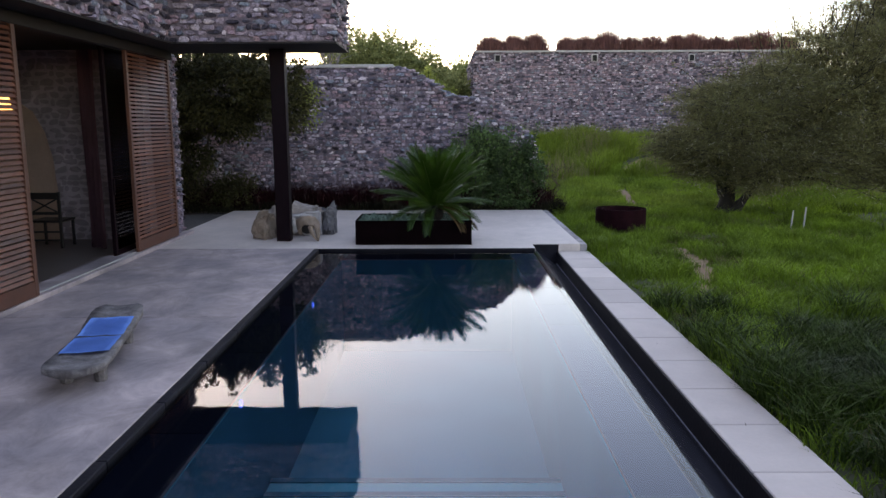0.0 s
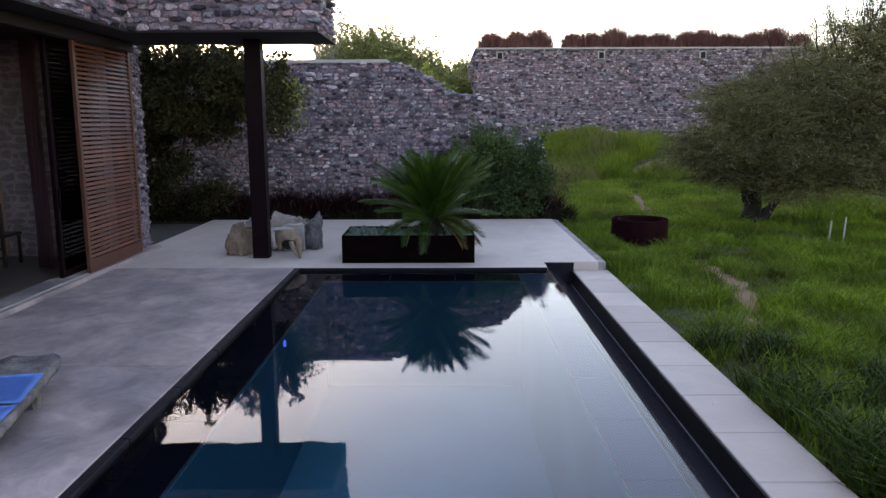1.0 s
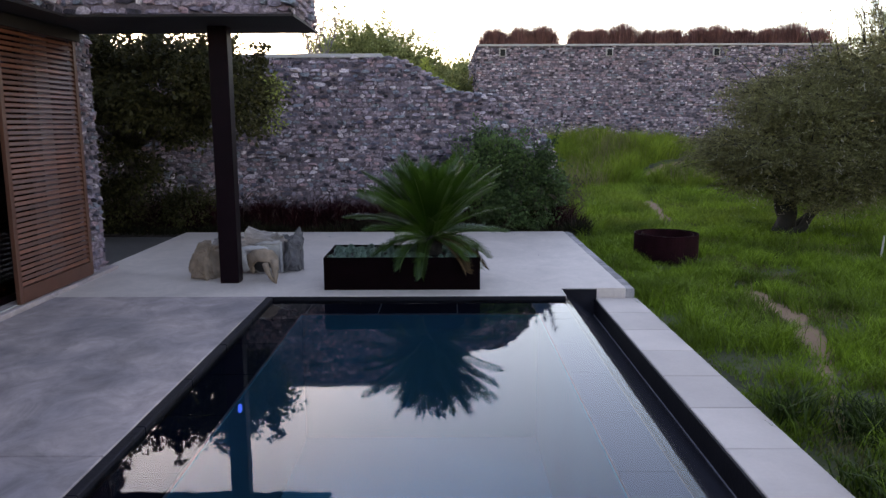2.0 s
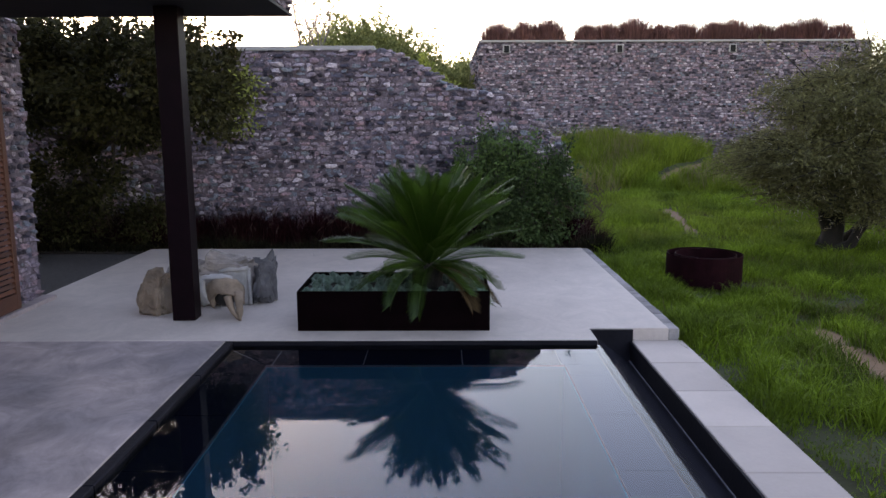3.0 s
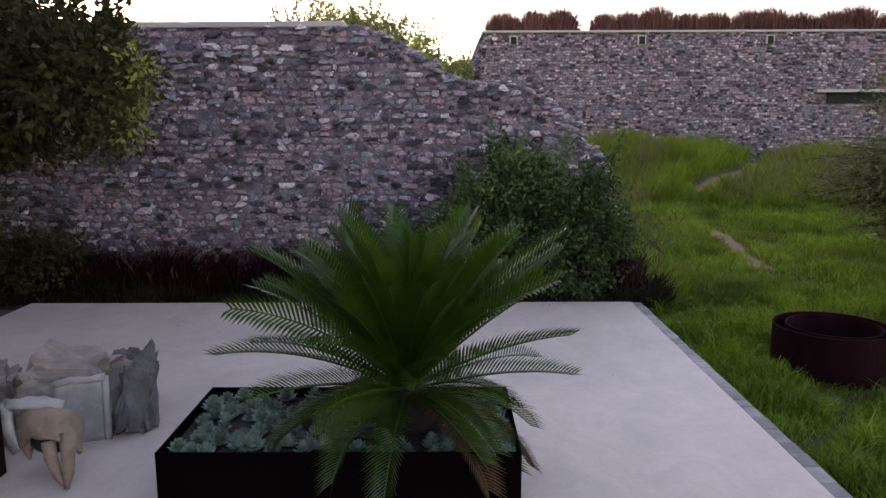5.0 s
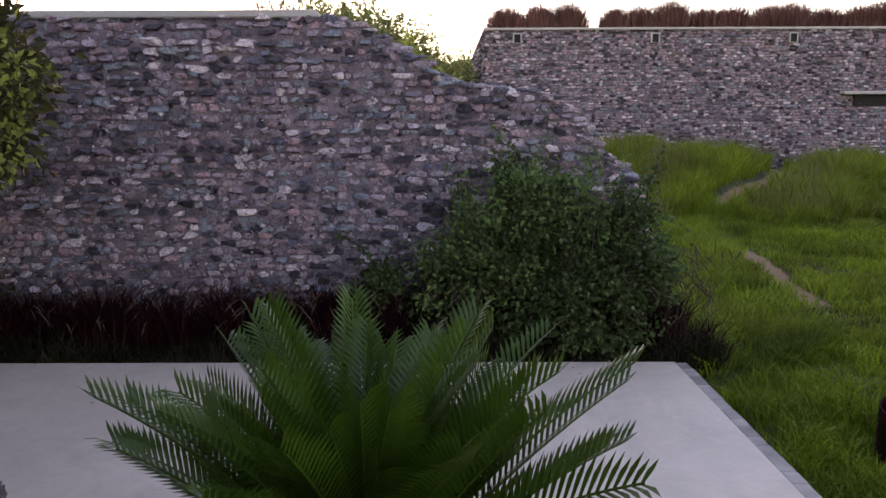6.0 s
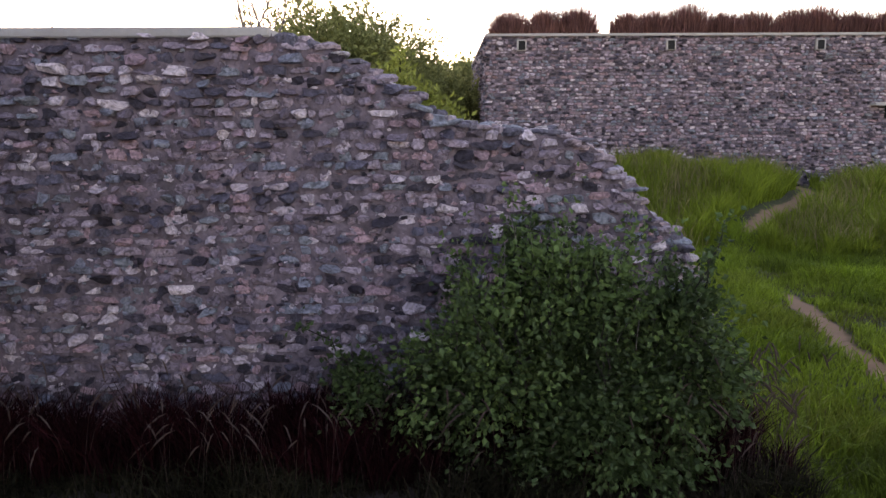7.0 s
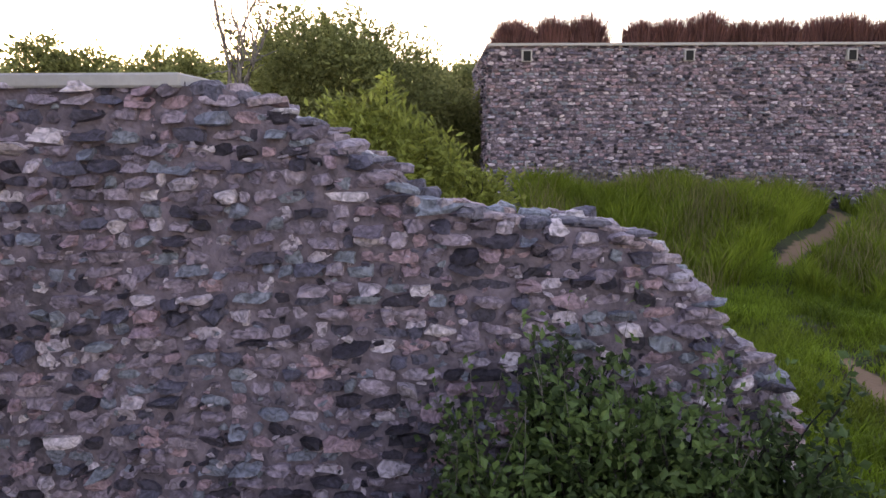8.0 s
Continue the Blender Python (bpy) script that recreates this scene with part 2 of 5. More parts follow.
def ground_mat():
    m = mat("meadow_ground", (0.045, 0.055, 0.016), 1.0, vary=0.45, scale=0.9, fine=12, bump=0.6, color2=(0.030, 0.028, 0.012))
    n, l = m.node_tree.nodes, m.node_tree.links
    at = n.new("ShaderNodeAttribute")
    at.attribute_name = "path"
    nz = n.new("ShaderNodeTexNoise")
    nz.inputs["Scale"].default_value, nz.inputs["Detail"].default_value = 5.0, 6
    co = n.new("ShaderNodeTexCoord")
    l.new(co.outputs["Object"], nz.inputs["Vector"])
    add = n.new("ShaderNodeMath")
    add.operation = 'MULTIPLY_ADD'
    add.inputs[1].default_value = 1.2
    l.new(at.outputs["Fac"], add.inputs[0])
    sub = n.new("ShaderNodeMath")
    sub.operation = 'SUBTRACT'
    sub.inputs[1].default_value = 0.75
    l.new(nz.outputs["Fac"], sub.inputs[0]), l.new(sub.outputs[0], add.inputs[2])
    rp = n.new("ShaderNodeValToRGB")
    rp.color_ramp.elements[0].position, rp.color_ramp.elements[1].position = 0.2, 0.55
    l.new(add.outputs[0], rp.inputs["Fac"])
    mix = n.new("ShaderNodeMix")
    mix.data_type = 'RGBA'
    mix.inputs["B"].default_value = (0.24, 0.135, 0.08, 1)
    p = n["Principled BSDF"]
    old = p.inputs["Base Color"].links[0].from_socket
    l.new(rp.outputs[0], mix.inputs["Factor"]), l.new(old, mix.inputs["A"]), l.new(mix.outputs["Result"], p.inputs["Base Color"])
    return m


def glass_mat(name, tint, ior, wave=0.0):
    """Clear surface: tinted see-through with Fresnel gloss over it."""
    m = bpy.data.materials.new(name)
    m.use_nodes = True
    n, l = m.node_tree.nodes, m.node_tree.links
    n.remove(n["Principled BSDF"])
    tr, gl, fr, mix = (n.new("ShaderNode" + k) for k in ("BsdfTransparent", "BsdfGlossy", "Fresnel", "MixShader"))
    tr.inputs["Color"].default_value = (*tint, 1)
    gl.inputs["Roughness"].default_value = 0.0
    fr.inputs["IOR"].default_value = ior
    if wave:
        co, nz, nb, b = n.new("ShaderNodeTexCoord"), n.new("ShaderNodeTexNoise"), n.new("ShaderNodeTexNoise"), n.new("ShaderNodeBump")
        nz.inputs["Scale"].default_value, nz.inputs["Detail"].default_value = 9.0, 2.0
        mp = n.new("ShaderNodeMapping")
        mp.inputs["Scale"].default_value = (0.9, 1.5, 1)
        l.new(co.outputs["Object"], mp.inputs["Vector"]), l.new(mp.outputs[0], nz.inputs["Vector"])
        b.inputs["Strength"].default_value, b.inputs["Distance"].default_value = 1.0, wave
        l.new(nz.outputs["Fac"], b.inputs["Height"])
        n.remove(nb)
        l.new(b.outputs[0], gl.inputs["Normal"]), l.new(b.outputs[0], fr.inputs["Normal"])
    l.new(fr.outputs[0], mix.inputs[0]), l.new(tr.outputs[0], mix.inputs[1]), l.new(gl.outputs[0], mix.inputs[2])
    l.new(mix.outputs[0], n["Material Output"].inputs["Surface"])
    return m


def glow_mat(name, color, strength):
    m = bpy.data.materials.new(name)
    m.use_nodes = True
    p = m.node_tree.nodes["Principled BSDF"]
    p.inputs["Base Color"].default_value = (*color, 1)
    p.inputs["Emission Color"].default_value, p.inputs["Emission Strength"].default_value = (*color, 1), strength
    return m


M["ground"] = ground_mat()
stained(M["deck_old"], 0.62, 1.22)
stained(M["deck"], 0.86, 1.08)
M["water"] = glass_mat("still_water", (0.78, 0.92, 0.96), 1.50, 0.00018)
M["glass"] = glass_mat("window_glass", (0.75, 0.78, 0.78), 1.5)
M["pool_glow"] = glow_mat("blue_pool_light", (0.02, 0.14, 1.0), 0.22)
M["lamp_glow"] = glow_mat("warm_lamp_light", (1.0, 0.50, 0.18), 0.55)


# ---- mesh tools ----
ORIGIN = {}


def fast_mesh(name, V, groups, smooth=False):
    """A mesh from vertices and arrays of faces, each array with faces of one size."""
    me = bpy.data.meshes.new(name)
    V = np.asarray(V, dtype=np.float32)
    me.vertices.add(len(V))
    me.vertices.foreach_set("co", V.ravel())
    groups = [np.asarray(g, dtype=np.int32) for g in groups if len(g)]
    me.loops.add(sum(g.size for g in groups))
    me.polygons.add(sum(len(g) for g in groups))
    me.loops.foreach_set("vertex_index", np.concatenate([g.ravel() for g in groups]))
    tot = np.concatenate([np.full(len(g), g.shape[1], dtype=np.int32) for g in groups])
    me.polygons.foreach_set("loop_start", np.concatenate([[0], np.cumsum(tot)[:-1]]).astype(np.int32))
    me.polygons.foreach_set("use_smooth", np.full(len(tot), smooth))
    me.update(calc_edges=True)
    me.validate()
    return me


def thing(name, at, label="", category="", group="", kind=""):
    """An Empty at its base, to hold parts."""
    ob = new(name)
    ob.location = at
    ob.empty_display_size = 0.1
    ORIGIN[ob.name] = Vector(at)
    return tagged(ob, label, category, group, kind)


def hang(ob, parent):
    """Makes ob, whose mesh is in world metres, a part of parent."""
    o = ORIGIN[parent.name]
    ob.parent = parent
    ob.data.transform(Matrix.Translation(-o))
    ORIGIN[ob.name] = o
    return ob


def part(name, bm, material, parent=None, label="", smooth=False):
    """Links a bmesh or a mesh, in world metres, as one object under a thing or a part."""
    if isinstance(bm, bpy.types.Mesh):
        me = bm
    else:
        me = bpy.data.meshes.new(name)
        bm.to_mesh(me)
        bm.free()
        if smooth:
            me.polygons.foreach_set("use_smooth", np.ones(len(me.polygons), dtype=bool))
    if material:
        me.materials.append(M[material])
    ob = new(name, me)
    if parent:
        hang(ob, parent)
    if label:
        ob["label"] = label
    return ob


def box(x0, x1, y0, y1, z0, z1, bevel=0.0, seg=1, bm=None):
    b = bmesh.new()
    r = bmesh.ops.create_cube(b, size=1)
    bmesh.ops.scale(b, vec=(x1 - x0, y1 - y0, z1 - z0), verts=r["verts"])
    bmesh.ops.translate(b, vec=((x0 + x1) / 2, (y0 + y1) / 2, (z0 + z1) / 2), verts=r["verts"])
    if bevel:
        bmesh.ops.bevel(b, geom=b.edges[:], offset=bevel, segments=seg, affect='EDGES', profile=0.6)
    if bm is not None:
        me = bpy.data.meshes.new("tmp")
        b.to_mesh(me)
        bm.from_mesh(me)
        bpy.data.meshes.remove(me)
        b.free()
        return bm
    return b


def roughen(bm, amount, scale, seed=0):
    for v in bm.verts:
        v.co += amount * noise.noise_vector(v.co * scale + Vector((seed * 7.3, seed * 3.1, 0)))
    return bm


def tube(points, radii, sides=6):
    """Tapered tube along points: vertices and quads."""
    P = np.asarray(points, float)
    R = np.broadcast_to(np.asarray(radii, float), (len(P),))
    T = np.gradient(P, axis=0)
    T /= np.linalg.norm(T, axis=1)[:, None] + 1e-9
    up = np.where(np.abs(T[:, 2:3]) > 0.9, [[1.0, 0, 0]], [[0, 0, 1.0]])
    A = np.cross(T, up)
    A /= np.linalg.norm(A, axis=1)[:, None] + 1e-9
    B = np.cross(T, A)
    an = np.arange(sides) * 2 * math.pi / sides
    V = (P[:, None] + R[:, None, None] * (np.cos(an)[None, :, None] * A[:, None] + np.sin(an)[None, :, None] * B[:, None])).reshape(-1, 3)
    i = np.arange(len(P) - 1)[:, None] * sides
    j, k = np.arange(sides)[None], (np.arange(sides)[None] + 1) % sides
    F = np.stack([i + j, i + k, i + sides + k, i + sides + j], -1).reshape(-1, 4)
    return V, F


class Heap:
    """Collects many small pieces for one mesh."""
    def __init__(self):
        self.V, self.G, self.n = [], {}, 0

    def add(self, V, *faces):
        for f in faces:
            f = np.asarray(f)
            self.G.setdefault(f.shape[1], []).append(f + self.n)
        self.V.append(np.asarray(V))
        self.n += len(V)

    def mesh(self, name, smooth=False):
        return fast_mesh(name, np.concatenate(self.V), [np.concatenate(g) for g in self.G.values()], smooth)


def blades(P, height, width, lean, rng, bend=0.35):
    """Grass: one bent, tapering blade at each place."""
    n = len(P)
    h = np.broadcast_to(height, (n,)) * rng.uniform(0.6, 1.25, n)
    w = np.broadcast_to(width, (n,)) * rng.uniform(0.7, 1.3, n)
    a, b = rng.uniform(0, 2 * math.pi, n), rng.uniform(0, 2 * math.pi, n)
    d = np.stack([np.cos(a), np.sin(a), np.zeros(n)], 1)
    s = np.stack([np.cos(b), np.sin(b), np.zeros(n)], 1) * (w / 2)[:, None]
    l = (rng.uniform(0.2, 1, n) * lean)[:, None] * h[:, None] * d
    up = np.array([0, 0, 1.0]) * h[:, None]
    m = P + l * bend + up * 0.55
    t = P + l + up * (1 - 0.25 * rng.uniform(0, 1, n)[:, None] * lean)
    V = np.stack([P - s, P + s, m + s * 0.8, m - s * 0.8, t], 1).reshape(-1, 3)
    i = np.arange(n)[:, None] * 5
    return V, i + np.array([[0, 1, 2, 3]]), i + np.array([[3, 2, 4]])


def leaves(P, size, rng, droop=0.2, slim=0.5, N=None):
    """Leaves: pointed, folded along the rib, one at each place."""
    n = len(P)
    s = np.broadcast_to(size, (n,)) * rng.uniform(0.6, 1.3, n)
    d = rng.normal(size=(n, 3))
    if N is not None:
        d = d + 1.2 * N
    d[:, 2] -= droop
    d /= np.linalg.norm(d, axis=1)[:, None] + 1e-9
    q = rng.normal(size=(n, 3))
    x = np.cross(d, q)
    x /= np.linalg.norm(x, axis=1)[:, None] + 1e-9
    y = np.cross(d, x)
    L, W = s[:, None], (s * slim / 2)[:, None]
    V = np.stack([P, P + d * L * 0.45 + x * W + y * W * 0.4, P + d * L, P + d * L * 0.45 - x * W + y * W * 0.4], 1).reshape(-1, 3)
    i = np.arange(n)[:, None] * 4
    return V, i + np.array([[0, 1, 2]]), i + np.array([[0, 2, 3]])


def curve(p0, p1, sag, n=7, rng=None, wob=0.0):
    t = np.linspace(0, 1, n)[:, None]
    P = (1 - t) * np.asarray(p0, float) + t * np.asarray(p1, float)
    P[:, 2] += sag * (4 * t * (1 - t))[:, 0]
    if rng is not None and wob:
        P[1:-1] += rng.normal(size=(n - 2, 3)) * wob
    return P


# ---- ground ----
def smooth01(t):
    t = np.clip(t, 0, 1)
    return t * t * (3 - 2 * t)


TRACK = np.array([(2.80, 7.9), (2.95, 8.5), (3.15, 9.0), (3.42, 9.76), (3.76, 10.6), (4.06, 11.5), (4.13, 12.3), (4.12, 13.1), (4.2, 13.9), (4.6, 17.0), (5.2, 20.2), (5.32, 21.4), (5.55, 22.7), (5.75, 23.8), (6.0, 25.3), (6.2, 28.6), (7.2, 30.35), (8.0, 31.3), (8.85, 32.2), (9.5, 32.8), (11.0, 35.0), (11.4, 37.0)])


def track_gap(x, y):
    """How far a place lies from the trodden path."""
    best = np.full(np.shape(x), 99.0)
    for (x0, y0), (x1, y1) in zip(TRACK[:-1], TRACK[1:]):
        dx, dy = x1 - x0, y1 - y0
        t = np.clip(((x - x0) * dx + (y - y0) * dy) / (dx * dx + dy * dy), 0, 1)
        best = np.minimum(best, np.hypot(x - x0 - t * dx, y - y0 - t * dy))
    return best


def worn(x, y):
    """1 in the middle of the trodden path, broken by grassy stretches."""
    w = np.clip(1.3 - (track_gap(x, y) + 0.035 * np.sin(y * 5.1 + x * 3) + 0.035 * np.sin(y * 11.3 - x * 7)) / (0.24 - 0.05 * smooth01((14 - y) / 4)), 0, 1)
    bare = (0.62 + 0.38 * smooth01((y - 10.0) / 1.0)) * smooth01((y - 7.6) / 1.2) * (1 - smooth01((y - 13.0) / 1.0)) + smooth01((y - 20.3) / 1.0) * (1 - smooth01((y - 25.0) / 1.2)) + smooth01((y - 29.8) / 1.0)
    return w * bare


def height(x, y):
    x, y = np.asarray(x, float), np.asarray(y, float)
    bank = (1.36 - 0.5 * smooth01((x - 7.0) / 5.0)) * smooth01((y - 28.4 - 0.12 * (9 - x) + 0.35 * np.sin(x * 1.1)) / 6.5) * smooth01((x + 6) / 9)
    rough = 0.035 * np.sin(x * 1.7 + 0.6 * y) * np.sin(y * 1.3 - 0.4 * x) + 0.02 * np.sin(x * 4.1) * np.sin(y * 3.7)
    return -0.19 + bank + np.where((x > 2.6) | (y > 18), rough, -0.03)


def grow(lo, hi, step, far):
    out = list(np.arange(lo, hi + 1e-6, step))
    s = step
    while out[-1] < far:
        s *= 1.35
        out.append(out[-1] + s)
    return out


gx = sorted(set([-x - 0.0 for x in grow(14, 14.5, 0.5, 1500)] + list(np.arange(-13.5, -2.6, 1.0)) + [-2.6, 1.0, 2.2] + grow(2.5, 16, 0.25, 1500)))
gy = sorted(set([-y for y in grow(5, 6, 1.0, 1500)] + [-4.5] + list(np.arange(-4, 12.9, 0.4)) + [12.95] + grow(13.25, 38, 0.3, 1500)))
GX, GY = np.meshgrid(gx, gy, indexing="ij")
GV = np.stack([GX, GY, height(GX, GY)], -1).reshape(-1, 3)
ii, jj = np.meshgrid(np.arange(len(gx) - 1), np.arange(len(gy) - 1), indexing="ij")
cx, cy = (GX[:-1, :-1] + GX[1:, 1:]) / 2, (GY[:-1, :-1] + GY[1:, 1:]) / 2
keep = ~((cx > -2.6) & (cx < 2.2) & (cy > -4.5) & (cy < 12.95))
b0 = (ii * len(gy) + jj)[keep]
me = fast_mesh("ground", GV, [np.stack([b0, b0 + len(gy), b0 + len(gy) + 1, b0 + 1], -1)], True)
me.attributes.new("path", 'FLOAT', 'POINT').data.foreach_set("value", worn(GV[:, 0], GV[:, 1]).astype(np.float32))
tagged(part("ground", me, "ground"), "green meadow ground with a trodden earth path", "ground", kind="structure")

# ---- deck, coping and pool ----
Y_BACK, X_L, X_R = 17.97, -5.13, 2.35
deck = thing("pavement", (-3.6, 6, -0.02), "pale concrete pool terrace of large cast slabs", "terrace", kind="structure")
for y0, y1 in ((-6.0, -1.6), (-1.6, 3.2), (3.2, 7.9), (7.9, 12.41)):
    part("slab", box(-4.85, -2.22, y0 + 0.006, y1 - 0.006, -0.22, 0.0, 0.006), "deck_old", deck)
b = bmesh.new()
plan = [(-5.13, 12.42), (1.512, 12.42), (1.512, 12.84), (X_R, 12.84), (X_R, Y_BACK), (-5.13, Y_BACK)]
f0 = b.faces.new([b.verts.new((px, py, -0.22)) for px, py in plan])
ext = bmesh.ops.extrude_face_region(b, geom=[f0])
bmesh.ops.translate(b, vec=(0, 0, 0.22), verts=[v for v in ext["geom"] if isinstance(v, bmesh.types.BMVert)])
bmesh.ops.recalc_face_normals(b, faces=b.faces)
bmesh.ops.bevel(b, geom=b.edges[:], offset=0.006, segments=1, affect='EDGES')
part("slab", b, "deck", deck)
part("slab", box(-5.13, 3.2, -6.0, -4.5, -0.22, -0.004, 0.006), "deck_old", deck)

edging = thing("kerb", (2.41, 15.4, -0.15), "row of grey split stones edging the terrace", "edging", kind="structure")
coping = thing("pool_coping", (2.2, 4, -0.5), "pale concrete coping slabs beside the overflow channel", "coping", kind="structure")
y = 12.835
while y > -4.4:
    part("slab", roughen(box(1.958, 2.495, y - 0.755, y - 0.004, -0.205, -0.13, 0.007), 0.0015, 2.3), "coping", coping)
    y -= 0.76
part("wall", box(1.965, 2.475, -4.5, 12.83, -0.95, -0.207), "channel", coping, "dark wet channel wall under the slabs")
part("facing", roughen(box(1.936, 1.956, -4.5, 12.79, -0.50, -0.134, 0.003), 0.0015, 6), "rim", coping, "dark wet slate facing of the channel")

WATER, LEDGE = -0.05, -0.095
RIM_X, WEIR_X, FAR_RIM = -2.145, 1.535, 12.40
IN_X0, IN_X1, IN_Y = -1.70, 1.105, 11.93
pool = thing("pool", (-0.3, 4, -1.7), "rectangular overflow pool lined with dark tiles and teal plaster", "swimming pool", kind="structure")
part("wall", box(-2.62, -2.225, -4.5, 12.83, -1.7, -0.225), "rim", pool)
for k in range(17):
    ya = 12.40 - k
    part("rim_stone", roughen(box(-2.248, RIM_X, ya - 0.994, ya, -0.26, -0.012, 0.006), 0.0025, 5, k), "rim", pool, "dark slate rim above the water")
part("wall", box(-2.225, 1.50, 12.45, 12.83, -1.7, -0.225), "rim", pool)
part("rim_stone", roughen(box(-2.247, 1.505, 12.402, 12.419, -0.26, -0.006, 0.003), 0.002, 4), "rim", pool, "dark slate rim above the water")
part("weir", box(WEIR_X - 0.045, WEIR_X + 0.012, -4.5, 12.415, -1.7, WATER - 0.006, 0.008, 2), "rim", pool, "dark overflow edge flush with the water")
b = bmesh.new()
f0 = b.faces.new([b.verts.new((px, -4.5, pz)) for px, pz in ((WEIR_X + 0.005, WATER - 0.012), (1.934, -0.345), (1.934, -0.95), (WEIR_X + 0.005, -0.95))])
ext = bmesh.ops.extrude_face_region(b, geom=[f0])
bmesh.ops.translate(b, vec=(0, 17.29, 0), verts=[v for v in ext["geom"] if isinstance(v, bmesh.types.BMVert)])
bmesh.ops.recalc_face_normals(b, faces=b.faces)
part("spillway", b, "wet", pool, "wet dark sloping spillway beside the weir")
part("slot", box(1.926, 1.937, -4.5, 12.78, -0.35, -0.338), "grout", pool, "thin pale overflow slot")
part("channel_end", box(1.513, 1.964, 12.80, 12.838, -0.95, -0.01), "rim", pool)
# floor and linings are coloured dark in place of absorption by the water
part("floor", box(-2.225, 1.5, -4.5, 12.45, -1.75, -1.65), "deep", pool, "deep pool floor, the water's darkening put into its colour")
part("wall", box(-2.225, 1.5, -4.55, -4.45, -1.75, -0.2), "basin", pool)
part("ledge", box(RIM_X - 0.02, IN_X0, -4.5, 12.40, -1.65, LEDGE - 0.005), "grout", pool, "underwater ledge")
part("ledge", box(IN_X1, 1.49, -4.5, 12.40, -1.65, LEDGE - 0.005), "grout", pool, "underwater ledge")
part("ledge", box(IN_X0, IN_X1, IN_Y, 12.40, -1.65, LEDGE - 0.005), "grout", pool, "underwater ledge")
part("lining", box(IN_X0 + 0.001, IN_X0 + 0.01, -4.5, IN_Y, -1.65, LEDGE - 0.022), "deep", pool)
part("lining", box(IN_X1 - 0.01, IN_X1 - 0.001, -4.5, IN_Y, -1.65, LEDGE - 0.022), "deep", pool)
part("lining", box(IN_X0 + 0.01, IN_X1 - 0.01, IN_Y - 0.01, IN_Y - 0.001, -1.65, LEDGE - 0.022), "deep", pool)
part("step", box(IN_X0 + 0.01, IN_X1 - 0.01, -4.4, 6.72, -1.65, -1.30, 0.01), "basin", pool, "broad underwater step")
for ya in (6.72, 6.45):
    part("nosing", box(IN_X0 + 0.012, IN_X1 - 0.012, ya - 0.09, ya - 0.005, -1.302, -1.288), "step_edge", pool, "dark teal nosing strip")


def tile(corners, material):
    """Flat tile on the ledge, from its corners in plan; the joint is left open round it."""
    c = np.array(corners, float)
    mid = c.mean(0)
    c = c - np.sign(c - mid) * 0.0055
    bm = bmesh.new()
    f = bm.faces.new([bm.verts.new((px, py, LEDGE)) for px, py in c])
    if f.normal.z < 0:
        f.normal_flip()
    ex = bmesh.ops.extrude_face_region(bm, geom=[f])
    bmesh.ops.translate(bm, vec=(0, 0, -0.02), verts=[v for v in ex["geom"] if isinstance(v, bmesh.types.BMVert)])
    bmesh.ops.recalc_face_normals(bm, faces=bm.faces)
    part("tile", bm, material, pool)


y1 = 11.65
while y1 > -4:
    tile([(RIM_X, y1 - 0.947), (IN_X0, y1 - 0.947), (IN_X0, y1), (RIM_X, y1)], "tile")
    tile([(IN_X1, y1 - 0.947), (1.487, y1 - 0.947), (1.487, y1), (IN_X1, y1)], "ledge_tile")
    y1 -= 0.947
tile([(RIM_X, 11.65), (IN_X0, 11.65), (IN_X0, IN_Y), (RIM_X, 12.38)], "tile")
tile([(RIM_X + 0.02, 12.40), (IN_X0, IN_Y), (-1.65, IN_Y), (-1.65, 12.40)], "tile")
for xa, xb in ((-1.65, -0.79), (-0.79, 0.146), (0.146, 1.08)):
    tile([(xa, IN_Y), (xb, IN_Y), (xb, 12.40), (xa, 12.40)], "tile")
tile([(1.08, IN_Y), (1.487, IN_Y), (1.487, 12.40), (1.08, 12.40)], "ledge_tile")
tile([(IN_X1, 11.65), (1.487, 11.65), (1.487, IN_Y), (IN_X1, IN_Y)], "ledge_tile")
for y in (9.17, 5.8, 2.5):
    b = bmesh.new()
    bmesh.ops.create_cone(b, cap_ends=True, segments=24, radius1=0.038, radius2=0.033, depth=0.02,
                          matrix=Matrix.Translation((IN_X0 + 0.016, y, -0.18)) @ Matrix.Rotation(radians(90), 4, 'Y'))
    part("pool_light", b, "pool_glow", pool, "small round blue underwater light")
w = box(RIM_X - 0.005, WEIR_X - 0.004, -4.44, 12.404, -0.10, WATER)
for f in list(w.faces):
    if f.normal.z < 0.5:
        w.faces.remove(f)
tagged(part("water", w, "water"), "still clear pool water reflecting the evening sky", "water", kind="structure")

# ---- rubble walls ----
OCT = np.array([(-1, -1), (0, -1), (1, -1), (1, 0), (1, 1), (0, 1), (-1, 1), (-1, 0)], float)


